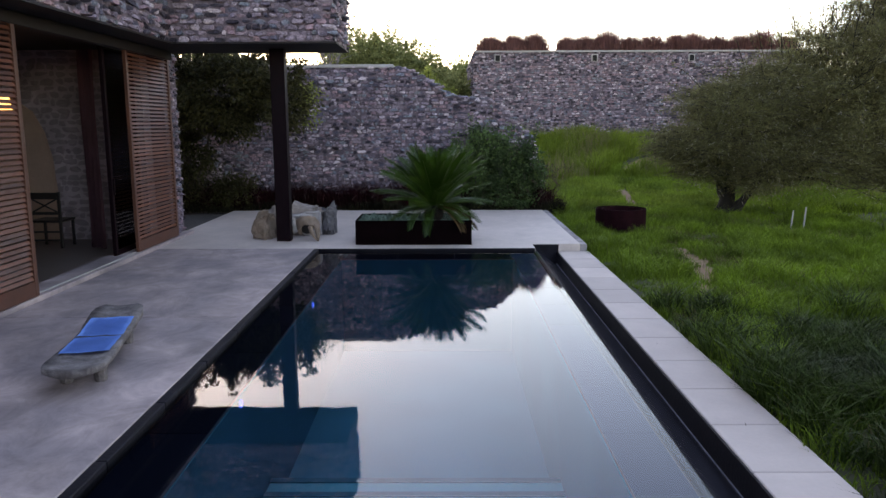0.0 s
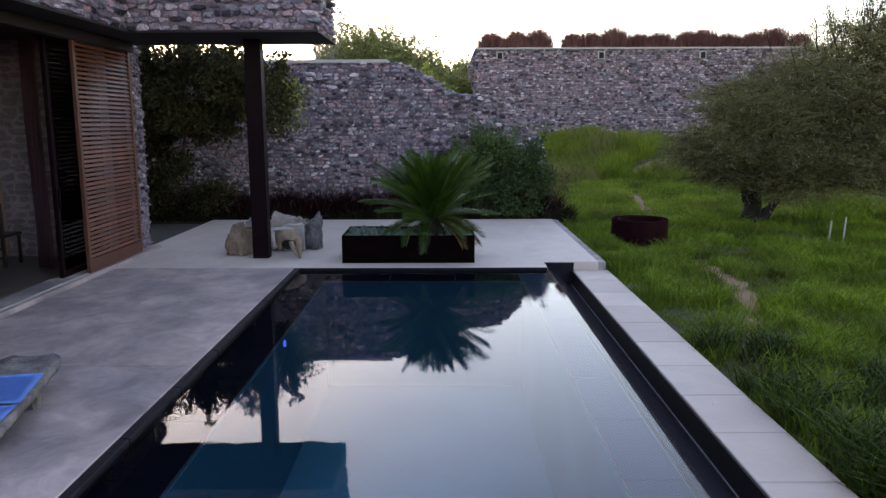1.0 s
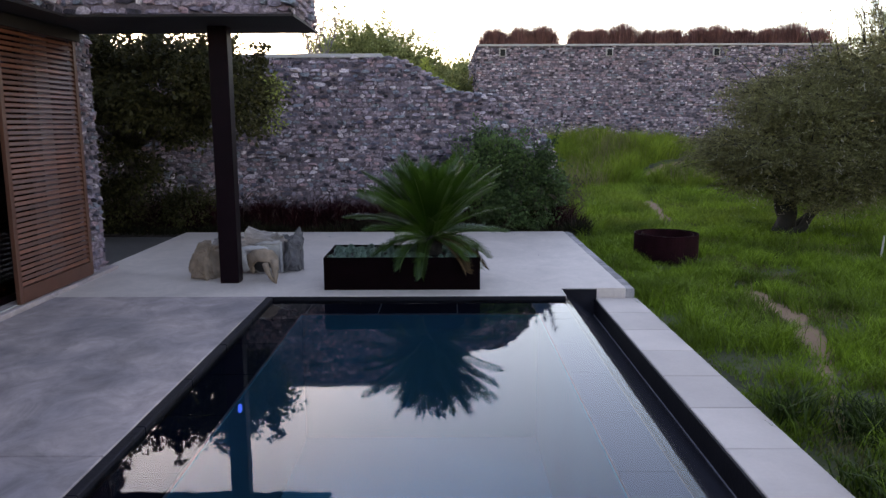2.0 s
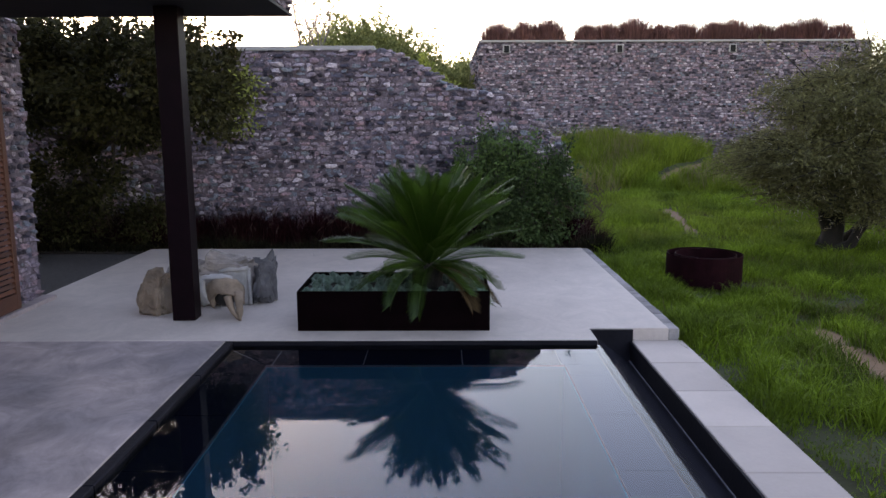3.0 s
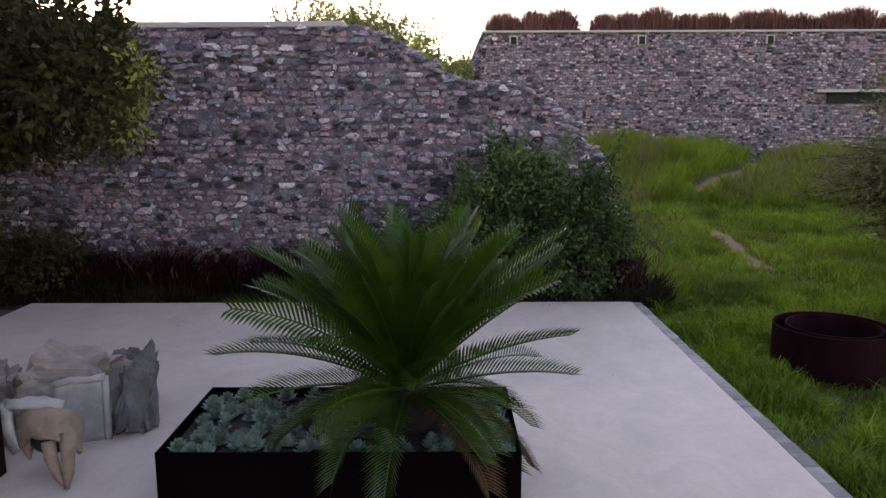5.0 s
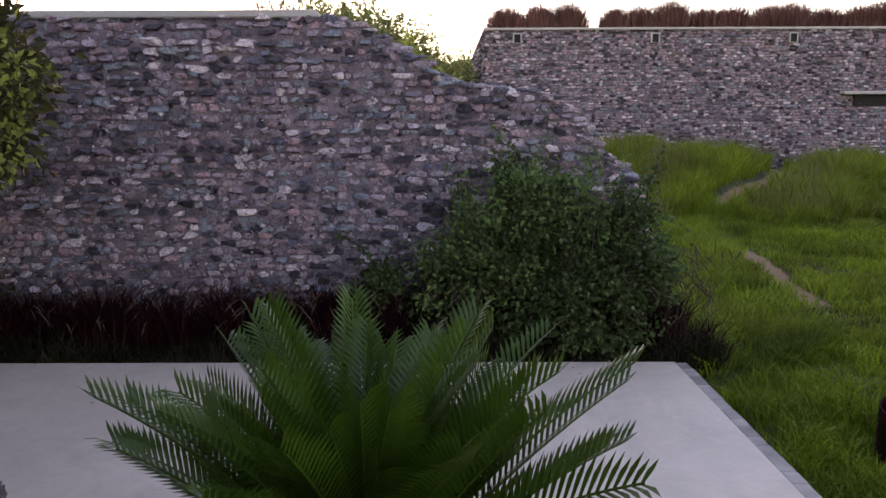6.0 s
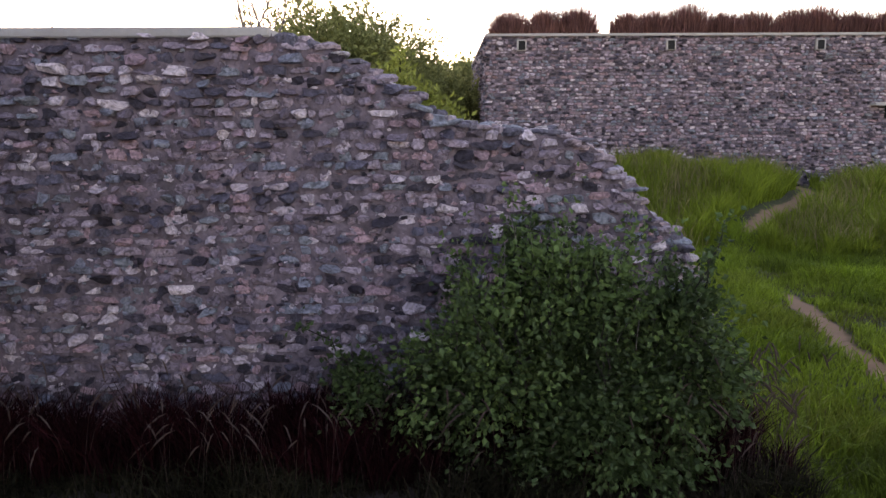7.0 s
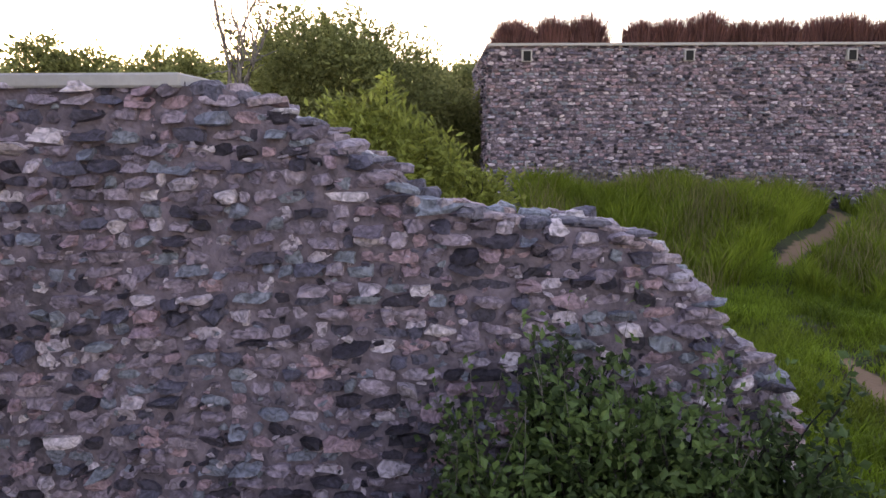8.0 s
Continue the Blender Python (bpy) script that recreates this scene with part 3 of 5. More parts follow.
def stone_shapes(n, rng):
    """n unit stones: long, blunt-cornered, with a broken face tilted this way or that and proud of the wall along their third axis."""
    even = np.arange(8)[None, :, None] % 2 == 0
    ring = OCT[None] * np.where(even, rng.uniform(0.55, 1.04, (n, 8, 2)), rng.uniform(0.86, 1.08, (n, 8, 2))) + rng.normal(0, 0.06, (n, 8, 2))
    ring[:, :, 0] += ring[:, :, 1] * rng.normal(0, 0.16, (n, 1))
    ring[:, :, 1] *= 1 + ring[:, :, 0] * rng.normal(0, 0.16, (n, 1))
    back = np.concatenate([ring, np.full((n, 8, 1), -0.6)], 2)
    inset = rng.uniform(0.70, 0.96, (n, 1, 1))
    face = ring * inset + rng.normal(0, 0.07, (n, 8, 2))
    tilt = rng.normal((0.0, -0.18), (0.32, 0.45), (n, 2))[:, None]
    front = np.concatenate([face, 0.75 + (face * tilt).sum(2, keepdims=True) + rng.normal(0, 0.12, (n, 8, 1))], 2)
    mid = np.concatenate([rng.normal(0, 0.38, (n, 1, 2)), rng.uniform(0.7, 1.35, (n, 1, 1))], 2)
    return np.concatenate([back, front, mid], 1)


J = np.arange(8)
K = (J + 1) % 8
STONE_Q = np.stack([J, K, K + 8, J + 8], 1)
STONE_T = np.stack([J + 8, K + 8, np.full(8, 16)], 1)


def courses(width, lo, hi, rng, size=1.0, top=None):
    """Uneven courses of stones over a face: centres, half sizes, tilts and depths."""
    out = []
    z = lo
    while z < hi:
        h = rng.uniform(0.076, 0.090) * size
        u = -rng.uniform(0, 0.1)
        p1, p2 = rng.uniform(0, 6.28, 2)
        while u < width:
            w = rng.choice([0.08, 0.11, 0.13, 0.15, 0.18, 0.21]) * rng.uniform(0.85, 1.2) * size
            c = u + w / 2
            zc = z + h / 2 + (0.009 * math.sin(c * 2.1 + p1) + 0.006 * math.sin(c * 5.7 + p2) + rng.normal(0, 0.006)) * size
            if 0 < c < width and (top is None or zc + h * 0.3 < top(c)):
                out.append((c, zc, w * 0.5 * rng.uniform(0.92, 1.10), h * rng.choice([0.38, 0.43, 0.47, 0.51, 0.56]) * rng.uniform(0.94, 1.06), rng.normal(0, 0.055),
                            size * rng.choice([0.014, 0.026, 0.038, 0.050, 0.066]) * rng.uniform(0.8, 1.2)))
            u += w + rng.uniform(-0.004, 0.014) * size
        z += h
    return np.array(out)


def set_stones(rows, rng):
    """Stone vertices in wall axes: along, up, out."""
    S = stone_shapes(len(rows), rng)
    c, s = np.cos(rows[:, 4]), np.sin(rows[:, 4])
    a, b = S[:, :, 0] * rows[:, 2:3], S[:, :, 1] * rows[:, 3:4]
    return np.stack([rows[:, 0:1] + c[:, None] * a - s[:, None] * b, rows[:, 1:2] + s[:, None] * a + c[:, None] * b, S[:, :, 2] * rows[:, 5:6]], -1)


def stone_face(name, parent, start, along, out, width, lo, hi, rng, size=1.0, top=None, label=""):
    """Facing of rubble stones in one mesh."""
    W = set_stones(courses(width, lo, hi, rng, size, top), rng)
    a, o = np.array(along, float), np.array(out, float)
    V = np.array(start, float) + W[..., 0:1] * a + W[..., 1:2] * np.array([0, 0, 1.0]) + W[..., 2:3] * o
    i = np.arange(len(V))[:, None, None] * 17
    ob = part(name, fast_mesh(name, V.reshape(-1, 3), [(i + STONE_Q).reshape(-1, 4), (i + STONE_T).reshape(-1, 3)]), "stone", parent, label)
    return tagged(ob, kind="stuff")


# ruined garden wall: even top, then a broken slope down to its free end
WALL_Y, WALL_X0 = 19.16, -13.0
SLOPE = [(-13, 3.46), (-1.1, 3.46), (-0.8, 3.40), (-0.55, 3.24), (-0.3, 3.13), (-0.12, 3.02), (0.05, 2.85), (0.42, 2.76), (1.25, 2.68), (1.45, 2.54), (1.6, 2.42), (1.78, 2.16), (1.95, 1.96), (2.12, 1.82), (2.24, 1.6), (2.34, 1.2), (2.5, 0.5), (2.6, -0.1)]
SX, SZ = [p[0] for p in SLOPE], [p[1] for p in SLOPE]


def wall_top(x):
    return np.interp(x, SX, SZ)


ruin = thing("wall_north", (-3, 19.4, -0.2), "rubble stone garden wall with a broken sloping end", "wall", kind="structure")
b = bmesh.new()
core = [(x, z - (0.06 if x > -1.0 else 0.0)) for x, z in SLOPE] + [(2.6, -0.4), (-13, -0.4)]
f0 = b.faces.new([b.verts.new((x, WALL_Y, z)) for x, z in core])
ext = bmesh.ops.extrude_face_region(b, geom=[f0])
bmesh.ops.translate(b, vec=(0, 0.5, 0), verts=[v for v in ext["geom"] if isinstance(v, bmesh.types.BMVert)])
bmesh.ops.recalc_face_normals(b, faces=b.faces)
part("core", b, "mortar", ruin)
part("coping", roughen(box(-13, -1.28, WALL_Y - 0.05, WALL_Y + 0.52, 3.45, 3.53, 0.012), 0.01, 3), "cap", ruin, "grey cement capping")
r1 = np.random.default_rng(11)
rows = courses(15.6, 0.0, 3.46, r1, 1.04, lambda u: wall_top(u + WALL_X0) - (0.03 if u + WALL_X0 > -1.2 else -0.05))
near = (rows[:, 0] + WALL_X0 > 0.35) & (rows[:, 1] > 1.6)
for grp, is_piece in ((rows[~near], False), (rows[near], True)):
    W = set_stones(grp, r1)
    V = np.stack([W[..., 0] + WALL_X0, WALL_Y - W[..., 2], W[..., 1]], -1)
    if is_piece:
        for v in V[:300]:
            part("stone", fast_mesh("stone", v, [STONE_Q[:, ::-1], STONE_T[:, ::-1]]), "stone_piece", ruin)
        V = V[300:]
    if len(V):
        i = np.arange(len(V))[:, None, None] * 17
        tagged(part("stone_facing", fast_mesh("stone_facing", V.reshape(-1, 3), [(i + STONE_Q[:, ::-1]).reshape(-1, 4), (i + STONE_T[:, ::-1]).reshape(-1, 3)]), "stone", ruin), kind="stuff")
# small chips packed into the joints
n = 6500
u, v = r1.uniform(0, 15.5, n), r1.uniform(0, 3.42, n)
keep = v + 0.06 < wall_top(u + WALL_X0)
chips = np.stack([u, v, r1.uniform(0.014, 0.040, n), r1.uniform(0.010, 0.024, n), r1.normal(0, 0.25, n), r1.uniform(0.012, 0.036, n)], 1)[keep]
W = set_stones(chips, r1)
V = np.stack([W[..., 0] + WALL_X0, WALL_Y - 0.002 - W[..., 2], W[..., 1]], -1)
i = np.arange(len(V))[:, None, None] * 17
tagged(part("stone_chips", fast_mesh("stone_chips", V.reshape(-1, 3), [(i + STONE_Q[:, ::-1]).reshape(-1, 4), (i + STONE_T[:, ::-1]).reshape(-1, 3)]), "stone", ruin), kind="stuff")
# uneven mortar bed between the stones
nu, nv = 520, 90
UU, VV = np.meshgrid(np.linspace(-13, 2.56, nu), np.linspace(0, 1, nv), indexing="ij")
ZZ = -0.1 + VV * (wall_top(UU) - 0.05 + 0.1)
bumpy = r1.normal(size=(nu, nv))
bumpy = (bumpy + np.roll(bumpy, 1, 0) + np.roll(bumpy, 1, 1) + np.roll(bumpy, (1, 1), (0, 1))) / 2
YY = WALL_Y - 0.006 - np.clip(0.011 * bumpy, -0.012, 0.026)
ii, jj = np.meshgrid(np.arange(nu - 1), np.arange(nv - 1), indexing="ij")
b0 = (ii * nv + jj).ravel()
part("mortar_bed", fast_mesh("mortar_bed", np.stack([UU, YY, ZZ], -1).reshape(-1, 3), [np.stack([b0, b0 + nv, b0 + nv + 1, b0 + 1], -1)], True), "mortar", ruin)


def flat_stone(w, d, h, r):
    """Angular split slab with a chipped outline and uneven upper face."""
    n = int(r.integers(6, 9))
    an = np.sort((np.arange(n) + r.uniform(-0.3, 0.3, n)) * 2 * math.pi / n)
    rad = r.uniform(0.78, 1.12, n)
    bm = bmesh.new()
    low = [bm.verts.new((rad[i] * w / 2 * math.cos(an[i]) * 0.94, rad[i] * d / 2 * math.sin(an[i]) * 0.94, 0.0)) for i in range(n)]
    mid = [bm.verts.new((rad[i] * w / 2 * math.cos(an[i]) * r.uniform(0.98, 1.08), rad[i] * d / 2 * math.sin(an[i]) * r.uniform(0.98, 1.08), h * r.uniform(0.4, 0.75))) for i in range(n)]
    top = [bm.verts.new((rad[i] * w / 2 * math.cos(an[i]) * r.uniform(0.75, 0.95), rad[i] * d / 2 * math.sin(an[i]) * r.uniform(0.75, 0.95), h * r.uniform(0.8, 1.15))) for i in range(n)]
    peak = bm.verts.new((r.normal(0, 0.12) * w, r.normal(0, 0.12) * d, h * r.uniform(0.95, 1.25)))
    bm.faces.new(low[::-1])
    for i in range(n):
        j = (i + 1) % n
        bm.faces.new((low[i], low[j], mid[j], mid[i]))
        bm.faces.new((mid[i], mid[j], top[j], top[i]))
        bm.faces.new((top[i], top[j], peak))
    return bm


# loose stones bedded along the broken slope, jutting out over its steps
r2 = np.random.default_rng(5)
line = np.array([p for p in SLOPE if -1.3 < p[0] < 2.55], float)
run = np.concatenate([[0], np.cumsum(np.hypot(*np.diff(line, axis=0).T))])
s_at = 0.0
while s_at < run[-1]:
    px, pz = np.interp(s_at, run, line[:, 0]), np.interp(s_at, run, line[:, 1])
    ahead = np.interp(s_at + 0.1, run, line[:, 1])
    steep = (pz - ahead) / 0.1
    y = WALL_Y - 0.05
    while y < WALL_Y + 0.42:
        w, d, h = r2.uniform(0.15, 0.30), r2.uniform(0.14, 0.24), r2.uniform(0.03, 0.062)
        if steep < 0.35 and r2.uniform() < 0.4:
            w, h = w * 0.7, h * 1.5
        bm = flat_stone(w, d, h, r2)
        bmesh.ops.transform(bm, verts=bm.verts, matrix=pose(px - 0.07 + r2.uniform(-0.06, 0.08), y + d / 2, pz - 0.06 + r2.uniform(-0.02, 0.03), r2.normal(-2, 6), r2.normal(3, 8), r2.normal(0, 25)))
        part("stone", bm, "top_stone", ruin)
        y += d * 0.92
    s_at += r2.uniform(0.085, 0.125)

# far building
FAR_Y, FAR_X0, FAR_X1, FAR_TOP = 37.1, 1.48, 17.7, 5.46
far = thing("outbuilding", (9.5, 42, 0), "long flat-roofed rubble stone building with a planted roof", "building")
part("wall", box(FAR_X0 + 0.02, FAR_X1, FAR_Y + 0.02, 49, -0.4, FAR_TOP - 0.02), "mortar", far)
r3 = np.random.default_rng(3)
stone_face("stone_facing", far, (FAR_X0, FAR_Y + 0.02, 0), (1, 0, 0), (0, -1, 0), FAR_X1 - FAR_X0, 0.5, FAR_TOP - 0.03, r3, 1.12)
stone_face("stone_facing", far, (FAR_X0 + 0.02, 49, 0), (0, -1, 0), (-1, 0, 0), 49 - FAR_Y, 0.2, FAR_TOP - 0.03, r3, 1.35)
part("roof_edge", box(FAR_X0 - 0.08, FAR_X1 + 0.05, FAR_Y - 0.1, 49.1, FAR_TOP - 0.03, FAR_TOP + 0.05, 0.01), "cap", far, "thin pale concrete roof edge")
for k in range(4):
    x = 2.55 + 4.68 * k
    d = part("drain", box(x - 0.15, x + 0.15, FAR_Y - 0.12, FAR_Y + 0.02, 4.99, 5.32, 0.01), "cap", far, "pale square roof drain outlet")
    part("opening", box(x - 0.105, x + 0.105, FAR_Y - 0.126, FAR_Y - 0.1, 5.01, 5.285), "black", d)
part("ledge", box(13.65, 16.6, FAR_Y - 0.35, FAR_Y, 3.26, 3.36, 0.01), "cap", far, "projecting concrete lintel")
part("opening", box(14.15, 16.4, FAR_Y - 0.085, FAR_Y + 0.02, 2.86, 3.26), "black", far, "dark low window opening")

part("plinth", box(12.2, 16.8, 36.2, FAR_Y - 0.1, 0.2, 1.0, 0.01), "cap", far, "low concrete plinth at the wall foot")

# ---- house ----
ROOF_Z, ROOF_TOP, EAVE_X, CAN_X, CAN_Y0, CAN_Y1 = 3.35, 4.75, -4.41, -1.77, 12.36, 14.02
roof = thing("roof", (-6, 8, ROOF_Z), "flat roof with a deep rubble stone fascia and corner canopy", "roof", kind="structure")
part("slab", box(-13, EAVE_X - 0.02, -8, CAN_Y1 - 0.02, ROOF_Z + 0.03, ROOF_TOP), "mortar", roof)
part("slab", box(EAVE_X - 0.02, CAN_X - 0.02, CAN_Y0 + 0.02, CAN_Y1 - 0.02, ROOF_Z + 0.03, ROOF_TOP), "mortar", roof)
r4 = np.random.default_rng(9)
stone_face("stone_facing", roof, (EAVE_X - 0.02, CAN_Y0 + 0.02, ROOF_Z + 0.03), (1, 0, 0), (0, -1, 0), CAN_X - EAVE_X, 0, ROOF_TOP - ROOF_Z, r4, 1.05)
stone_face("stone_facing", roof, (CAN_X - 0.02, CAN_Y0 + 0.02, ROOF_Z + 0.03), (0, 1, 0), (1, 0, 0), CAN_Y1 - CAN_Y0, 0, ROOF_TOP - ROOF_Z, r4, 1.05)
stone_face("stone_facing", roof, (EAVE_X - 0.02, 5.0, ROOF_Z + 0.03), (0, 1, 0), (1, 0, 0), CAN_Y0 - 5.0, 0, ROOF_TOP - ROOF_Z, r4, 1.05)
ceil = thing("ceiling", (-6, 8, ROOF_Z), "dark flat soffit boards under the roof", "ceiling", kind="structure")
part("soffit", box(-13, EAVE_X + 0.02, -8, CAN_Y1, ROOF_Z, ROOF_Z + 0.028), "soffit", ceil)
part("soffit", box(EAVE_X + 0.022, CAN_X + 0.02, CAN_Y0 - 0.03, CAN_Y1, ROOF_Z, ROOF_Z + 0.028), "soffit", ceil)

sill = thing("threshold", (-4.9, 3, -0.1), "raised pale stone threshold along the house front", "threshold", kind="structure")
part("slab", box(-5.3, -4.87, -8, 14.28, -0.25, 0.05, 0.008), "deck_old", sill)
part("track", box(-4.98, -4.955, -7.5, 13.7, 0.045, 0.062), "cap", sill, "metal sliding track")
floor = part("floor", box(-12, -5.302, -8, 13.4, -0.25, 0.04), "floor_in")
tagged(floor, "polished dark screed floor inside the house", "floor", kind="structure")
wend = thing("wall_east", (-8, 13.8, 0), "thick rubble stone end wall of the house", "wall", kind="structure")
part("core", box(-12, -5.04, 13.58, 14.24, -0.25, ROOF_Z), "mortar", wend)
stone_face("stone_facing", wend, (-5.045, 13.59, 0), (0, 1, 0), (1, 0, 0), 0.64, 0.0, ROOF_Z, r4, 0.8)
part("plaster", roughen(box(-12, -5.3, 13.26, 13.58, 0.04, ROOF_Z), 0.004, 3), "whitewash", wend, "whitewashed rough inner face")
stone_face("stone_facing", wend, (-5.13, 14.22, 0), (-1, 0, 0), (0, 1, 0), 6.8, 0.0, ROOF_Z, r4, 1.2)
W = set_stones(courses(2.6, 0.06, ROOF_Z - 0.1, r4, 1.4), r4)
V = np.stack([-8.0 + W[..., 0], 13.262 - 0.35 * W[..., 2], W[..., 1]], -1)
i = np.arange(len(V))[:, None, None] * 17
tagged(part("brickwork", fast_mesh("brickwork", V.reshape(-1, 3), [(i + STONE_Q[:, ::-1]).reshape(-1, 4), (i + STONE_T[:, ::-1]).reshape(-1, 3)]), "whitewash", wend, "uneven whitewashed brickwork"), kind="stuff")
# unseen walls added to close the room; their dark tone dims it
tagged(part("wall_west", box(-12.2, -12, -8, 14.24, -0.25, ROOF_Z), "plaster"), "unseen plain plaster back wall, toned dark to dim the room", "wall", kind="structure")
tagged(part("wall_south", box(-12, -5.0, -8.2, -8, -0.25, ROOF_Z), "plaster"), "unseen plain plaster wall closing the room, toned dark to dim it", "wall", kind="structure")
# unseen wall added behind the camera to shade the terrace from the rear
tagged(part("wall_rear", box(-13, 16, -9.4, -9.0, -0.5, 3.6), "mortar"), "added unseen wall behind the camera that holds back light", "wall", kind="structure")
tagged(part("wall_partition", box(-5.25, -5.1, -8, 6.3, 0.05, ROOF_Z), "plaster"), "plain house wall behind the shutters", "wall", kind="structure")


part("pelmet", box(-5.02, -4.86, 5.5, 13.62, 3.2, ROOF_Z - 0.002, 0.006), "soffit", ceil, "dark beam above the shutters")


def shutter(y0, y1, x, label, mids=()):
    s = thing("shutter", (x, (y0 + y1) / 2, 0.06), label, "shutter", group="sliding louvred shutters")
    for ya in (y0, *mids, y1 - 0.075):
        part("stile", box(x - 0.025, x + 0.025, ya, ya + 0.075, 0.06, 3.345, 0.004), "frame_wood", s)
    stops = [y0, *mids, y1 - 0.075]
    for ya, yb in zip(stops[:-1], stops[1:]):
        part("bottom_rail", box(x - 0.024, x + 0.024, ya + 0.075, yb, 0.06, 0.24, 0.003), "frame_wood", s)
        part("top_rail", box(x - 0.024, x + 0.024, ya + 0.075, yb, 3.30, 3.344, 0.003), "frame_wood", s)
        first = None
        z = 0.275
        while z < 3.29:
            if first is None:
                bm = box(-0.007, 0.007, ya + 0.07, yb + 0.005, -0.0215, 0.0215)
                bmesh.ops.rotate(bm, verts=bm.verts, cent=(0, 0, 0), matrix=Matrix.Rotation(radians(-30), 3, 'Y'))
                bmesh.ops.translate(bm, verts=bm.verts, vec=(x, 0, z))
                first = part("slat", bm, "slat", s)
                z_first = z
            else:
                sl = new("slat", first.data)
                sl.parent = s
                sl.location = (0, 0, z - z_first)
                sl.rotation_euler = (radians(rng.normal(0, 0.12)), 0, 0)
            z += 0.0625
    return s


shutter(11.75, 13.57, -4.93, "closed reddish hardwood louvred sliding shutter")
shutter(6.60, 8.72, -4.90, "reddish hardwood louvred shutter slid aside from the doorway", mids=(7.72,))


def glass_door(y0, y1, x):
    d = thing("glass_door", (x, (y0 + y1) / 2, 0.05), "dark-framed sliding glass door stacked behind the shutter", "door", group="sliding glass doors")
    for ya in (y0, y1 - 0.07):
        part("stile", box(x - 0.03, x + 0.03, ya, ya + 0.07, 0.05, 3.3, 0.004), "steel", d)
    for za, zb in ((0.05, 0.13), (3.2, 3.3)):
        part("rail", box(x - 0.029, x + 0.029, y0 + 0.07, y1 - 0.07, za, zb, 0.003), "steel", d)
    g = part("pane", box(x - 0.005, x + 0.005, y0 + 0.07, y1 - 0.07, 0.13, 3.2), "glass", d)
    g.visible_shadow = False
    part("handle", box(x + 0.03, x + 0.06, y0 + 0.02, y0 + 0.045, 1.0, 1.25, 0.006), "steel", d)


glass_door(11.45, 12.6, -5.16)
glass_door(11.65, 12.8, -5.24)


def curtain(name, x0, y0, x1, y1, folds):
    bm = bmesh.new()
    n = folds * 8
    cols = []
    for i in range(n + 1):
        t = i / n
        off = 0.05 * math.sin(t * folds * 2 * math.pi) + 0.012 * math.sin(t * 37)
        px, py = x0 + (x1 - x0) * t, y0 + (y1 - y0) * t + off
        cols.append([bm.verts.new((px + 0.012 * math.sin(z * 2 + i), py, z)) for z in (0.07, 0.5, 1.0, 1.6, 2.2, 2.8, 3.25)])
    for a, b in zip(cols[:-1], cols[1:]):
        for k in range(6):
            bm.faces.new((a[k], b[k], b[k + 1], a[k + 1]))
    bmesh.ops.solidify(bm, geom=bm.faces[:], thickness=0.004)
    tagged(part(name, bm, "curtain", smooth=True), "gathered mauve curtain hanging beside the doorway", "curtain")


curtain("curtain", -5.90, 12.25, -5.56, 12.05, 4)

# steel column under the canopy
col = thing("column", (-2.87, 13.36, 0), "dark maroon painted steel box column", "column", kind="structure")
part("shaft", box(-3.025, -2.775, 13.18, 13.39, 0.0, ROOF_Z, 0.006), "steel", col)


# ---- plants ----
def crown(centre, radii, clumps, per, spread, size, rng, slim=0.5, flat=0.0, low=-1.0, hollow=0.45):
    """Clump centres filling an uneven crown, and leaf places round them."""
    c = []
    while len(c) < clumps:
        p = rng.normal(size=3)
        p = p / np.linalg.norm(p) * rng.uniform(hollow, 1.0) ** 0.6
        if p[2] < low:
            continue
        lump = 0.80 + 0.42 * noise.noise(Vector(p * 2.1) + Vector(centre))
        c.append(np.array(centre) + p * np.array(radii) * lump)
    c = np.array(c)
    P = np.repeat(c, per, axis=0) + rng.normal(size=(clumps * per, 3)) * spread * np.array([1, 1, 1 - flat])
    N = P - np.array(centre)
    N /= np.linalg.norm(N, axis=1)[:, None] + 1e-9
    return c, leaves(P, size, rng, 0.2, slim, N)


